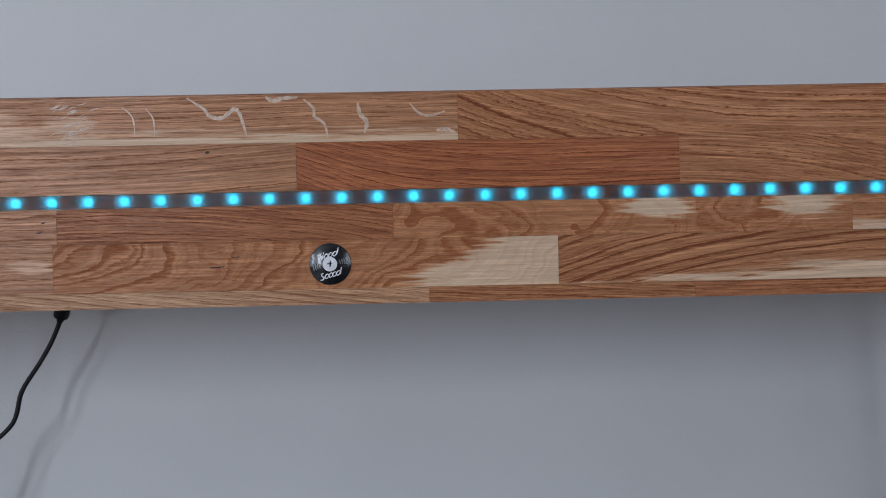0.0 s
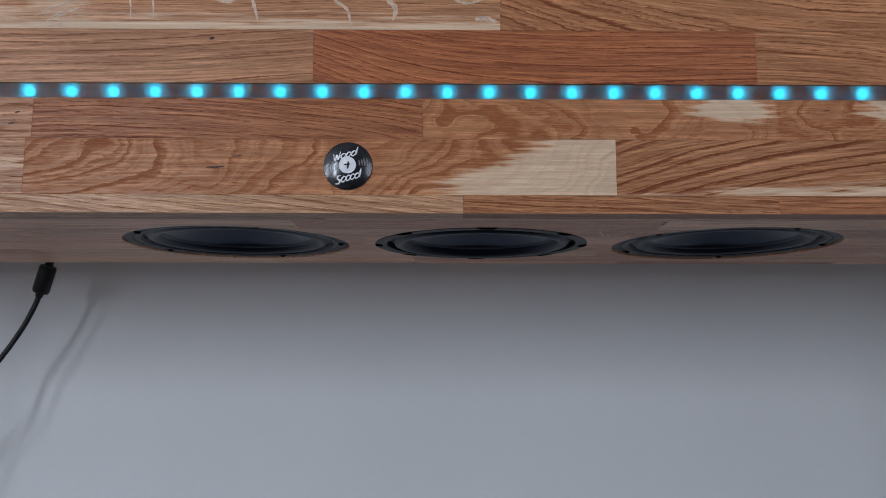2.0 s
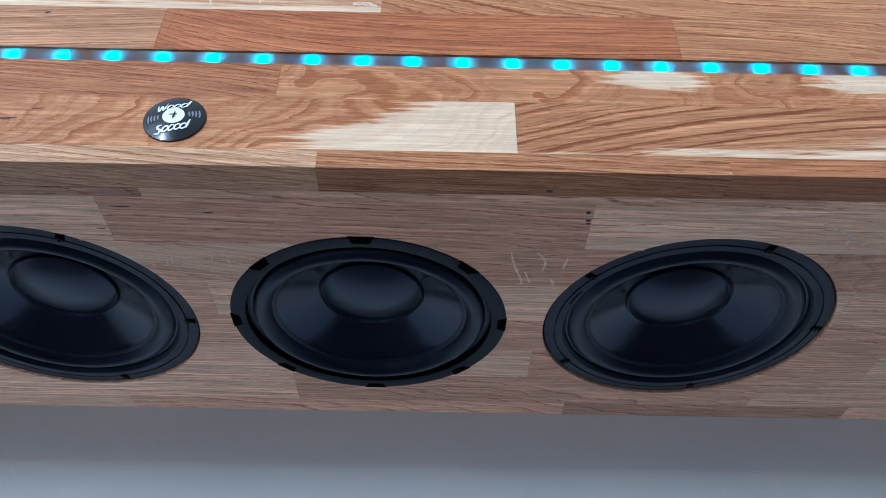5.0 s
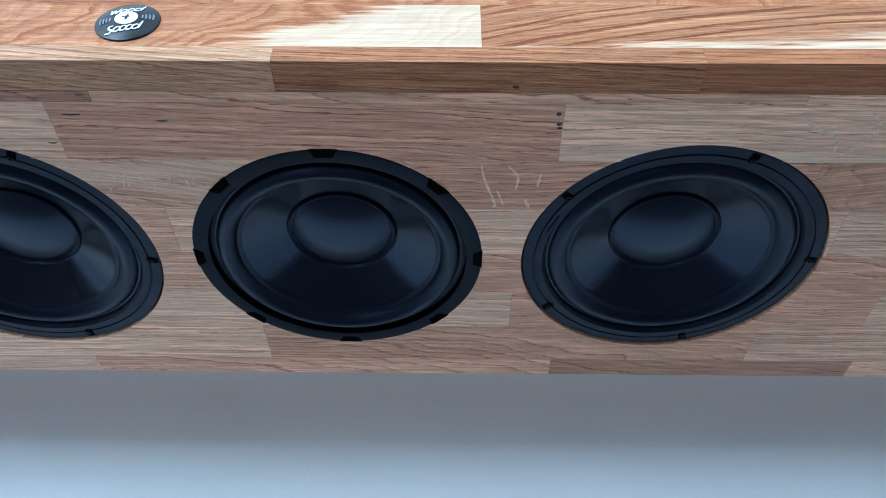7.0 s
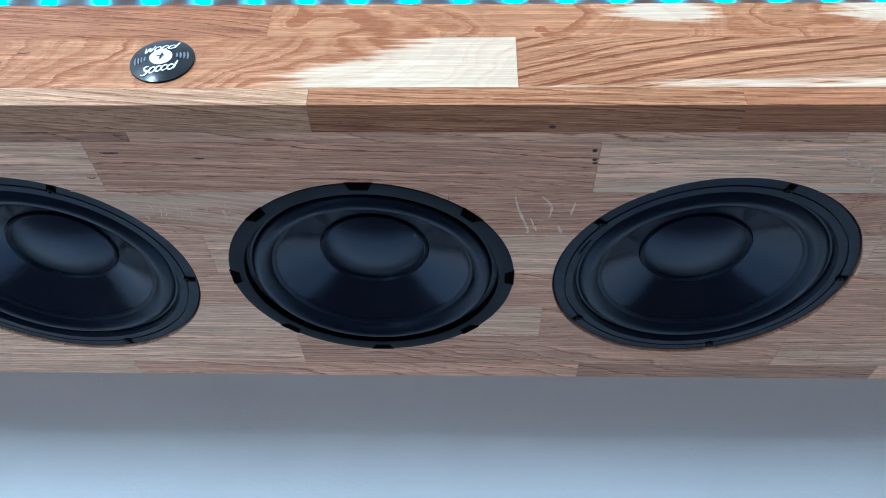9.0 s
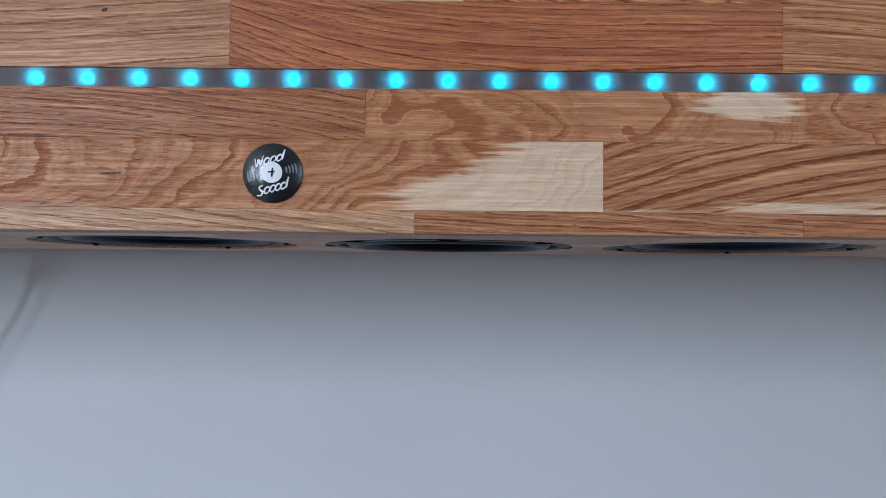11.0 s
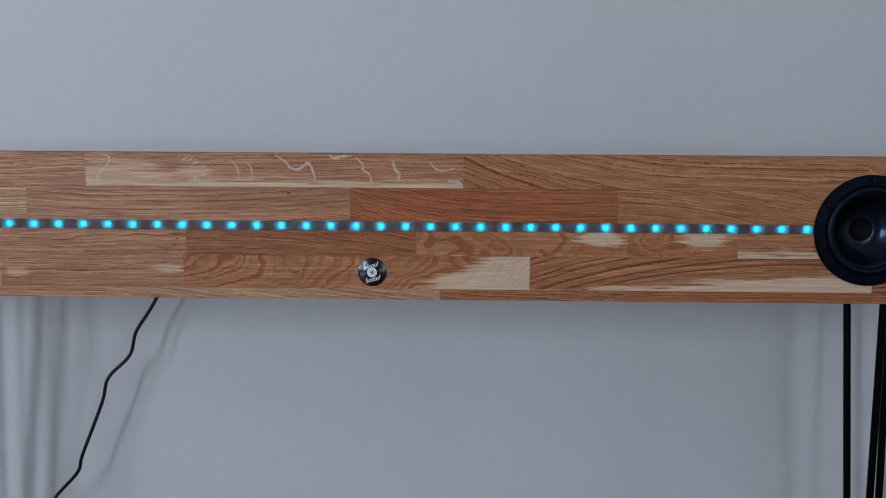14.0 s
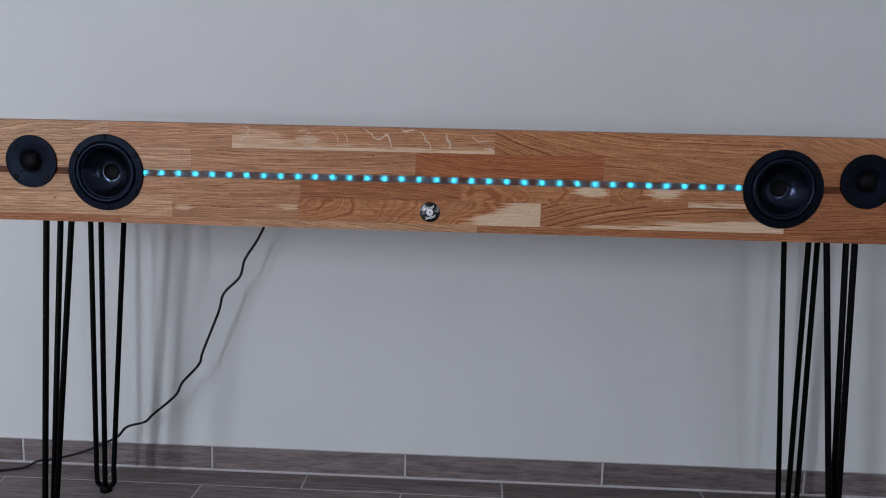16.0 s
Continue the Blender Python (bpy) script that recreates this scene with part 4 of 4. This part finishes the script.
def hairpin(p1, p2, p3, foot, bend_turn=0.0, bend_radius=0.017):
    fx, fy = foot
    top = Z0 - 0.004
    xs, ys = [p[0] for p in (p1, p2, p3)], [p[1] for p in (p1, p2, p3)]
    ob = on_console(part("hairpin_leg", boxed(min(xs) - 0.012, max(xs) + 0.012, max(0.022, min(ys) - 0.012), min(DEEP - 0.004, max(ys) + 0.012), Z0 - 0.0025, Z0 - 0.0003, bevel=0.0006), STEEL, None, "black three-rod steel hairpin leg"))
    a, b, c = Vector((*p1, top)), Vector((*p2, top)), Vector((*p3, top))
    f = Vector((fx, fy, 0.012))
    across = Vector((math.cos(radians(bend_turn)), math.sin(radians(bend_turn)), 0)) * bend_radius
    left, right = f - across + Vector((0, 0, 0.05)), f + across + Vector((0, 0, 0.05))
    bend = [f + across * math.sin(t) + Vector((0, 0, 0.017 - 0.017 * math.cos(t))) for t in [math.pi / 2 * (k / 6 - 1) for k in range(13)]]
    line = [a + (left - a) * k / 6 for k in range(7)] + bend + [right + (b - right) * k / 6 for k in range(7)]
    part("rod", sweep(line, 0.006), STEEL, ob, smooth=True)
    part("rod", sweep([c + (f + Vector((0, 0.004 if c.y > fy else -0.004, 0.004)) - c) * k / 6 for k in range(7)], 0.006), STEEL, ob, smooth=True)
    part("foot", lathe([(0.0, 0.0), (0.013, 0.0), (0.0145, 0.002), (0.0145, 0.012), (0.012, 0.016), (0.0, 0.016)], 24, Matrix.Translation((fx, fy, 0))), STEEL, ob, "small black foot cap", True)


hairpin((-0.810, 0.29), (-0.729, 0.29), (-0.752, 0.222), (-0.806, 0.297), 0, 0.0215)
hairpin((-0.771, 0.03), (-0.7195, 0.03), (-0.779, 0.10), (-0.803, 0.040), 70, 0.014)
hairpin((0.777, 0.29), (0.852, 0.29), (0.805, 0.222), (0.840, 0.292), 0, 0.0215)
hairpin((0.761, 0.03), (0.814, 0.03), (0.829, 0.10), (0.839, 0.045), 48)

# ---- power cable ----


def power_cable():
    run = [(-0.417, 0.367, 0.678), (-0.420, 0.368, 0.668), (-0.432, 0.369, 0.642), (-0.448, 0.369, 0.615), (-0.472, 0.369, 0.578), (-0.485, 0.369, 0.535),
           (-0.523, 0.362, 0.494), (-0.538, 0.365, 0.446), (-0.580, 0.368, 0.345), (-0.592, 0.371, 0.310), (-0.637, 0.374, 0.260),
           (-0.656, 0.376, 0.225), (-0.716, 0.379, 0.172), (-0.739, 0.382, 0.150), (-0.788, 0.385, 0.133), (-0.817, 0.388, 0.103),
           (-0.868, 0.391, 0.077), (-0.915, 0.394, 0.055), (-0.985, 0.397, 0.034), (-1.034, 0.400, 0.024), (-1.075, 0.400, 0.004), (-1.14, 0.375, 0.003), (-1.30, 0.34, 0.003), (-1.7, 0.36, 0.003)]
    ob = part("power_cable", sweep(smooth_path(run, 6), 0.0032, 10), CABLE, smooth=True)
    tagged(ob, "thin black power cable hanging from the console to the floor", "cable")
    a, b = Vector((-0.4045, 0.3595, 0.711)), Vector((-0.417, 0.367, 0.676))
    turn = (b - a).to_track_quat("Z", "Y").to_matrix().to_4x4()
    m = Matrix.Translation(a) @ turn
    part("plug", lathe([(0.0, -0.022), (0.0045, -0.022), (0.0047, 0.000), (0.0088, 0.001), (0.0100, 0.0035), (0.0100, 0.0325), (0.0090, 0.0350), (0.0050, 0.0362), (0.0042, 0.041), (0.0, 0.041)], 20, m), CABLE, ob, "moulded black plug", True)


power_cable()

# ---- tiles, last ----
LONG, WIDE, J = 0.507, 0.168, 0.004


def tile_mesh(w, d, h):
    bm = boxed(0, w, 0, d, 0, h)
    top = [e for e in bm.edges if all(v.co.z > h - 1e-6 for v in e.verts)]
    bmesh.ops.bevel(bm, geom=top, offset=0.0012, segments=1, affect="EDGES")
    me = bpy.data.meshes.new("tile")
    bm.to_mesh(me)
    bm.free()
    me.materials.append(TILE)
    return me


EDGE = 0.355
narrow = tile_mesh(LONG - J, SKIN - 0.004 - EDGE - J / 2, 0.003)
full = tile_mesh(LONG - J, WIDE - J, 0.003)
rest = bmesh.new()
for row in range(27):
    d = WIDE
    y0 = EDGE - WIDE * row
    shift = -0.335 if row % 2 == 0 else -0.588
    for k in range(-11, 8):
        x = shift + LONG * k
        if x < WEST - 0.4 or x > EAST or y0 < SOUTH:
            continue
        if row < 4 and abs(x + LONG / 2) < 1.9:
            t = new("tile", narrow if row == 0 else full)
            t.parent = floor
            t.location = (x + J / 2, y0 + J / 2, -0.003)
        else:
            box(rest, max(WEST, x + J / 2), min(EAST, x + LONG - J / 2), y0 + J / 2, (SKIN - 0.003 if row == 0 else y0 + WIDE - J / 2), -0.003, 0.0)
field = part("tile_field", rest, TILE, floor)
tagged(field, kind="stuff")
plinth = tile_mesh(LONG - 0.003, 0.0590, 0.0032)
for k in range(-10, 8):
    x = -0.588 + 0.5095 * k
    if WEST < x and x + LONG < EAST:
        t = new("tile", plinth)
        t.parent = skirting
        t.matrix_local = Matrix.Translation((x + 0.0015, SKIN + 0.0032, 0.0045)) @ pose(0, 0, 0, 90)

# window frames in the unseen rear wall; added sheets dim and scatter the sky
for n, (wx, wz, ww, wh, _) in enumerate(WINDOWS):
    bm = bmesh.new()
    for a, b, c, d in ((-ww / 2, -ww / 2 + 0.045, -wh / 2, wh / 2), (ww / 2 - 0.045, ww / 2, -wh / 2, wh / 2), (-ww / 2 + 0.045, ww / 2 - 0.045, -wh / 2, -wh / 2 + 0.045), (-ww / 2 + 0.045, ww / 2 - 0.045, wh / 2 - 0.045, wh / 2)):
        box(bm, wx + a, wx + b, SOUTH - 0.09, SOUTH - 0.03, wz + c, wz + d)
    window = structure("window_" + str(n + 1), bm, FRAME_WHITE, "tall white window frame in the rear wall, with an added sky screen", "window")
    part("light_screen", boxed(wx - ww / 2 + 0.045, wx + ww / 2 - 0.045, SOUTH - 0.064, SOUTH - 0.058, wz - wh / 2 + 0.045, wz + wh / 2 - 0.045), SKY_SCREEN, window, "added unseen sheet that dims and scatters the sky")
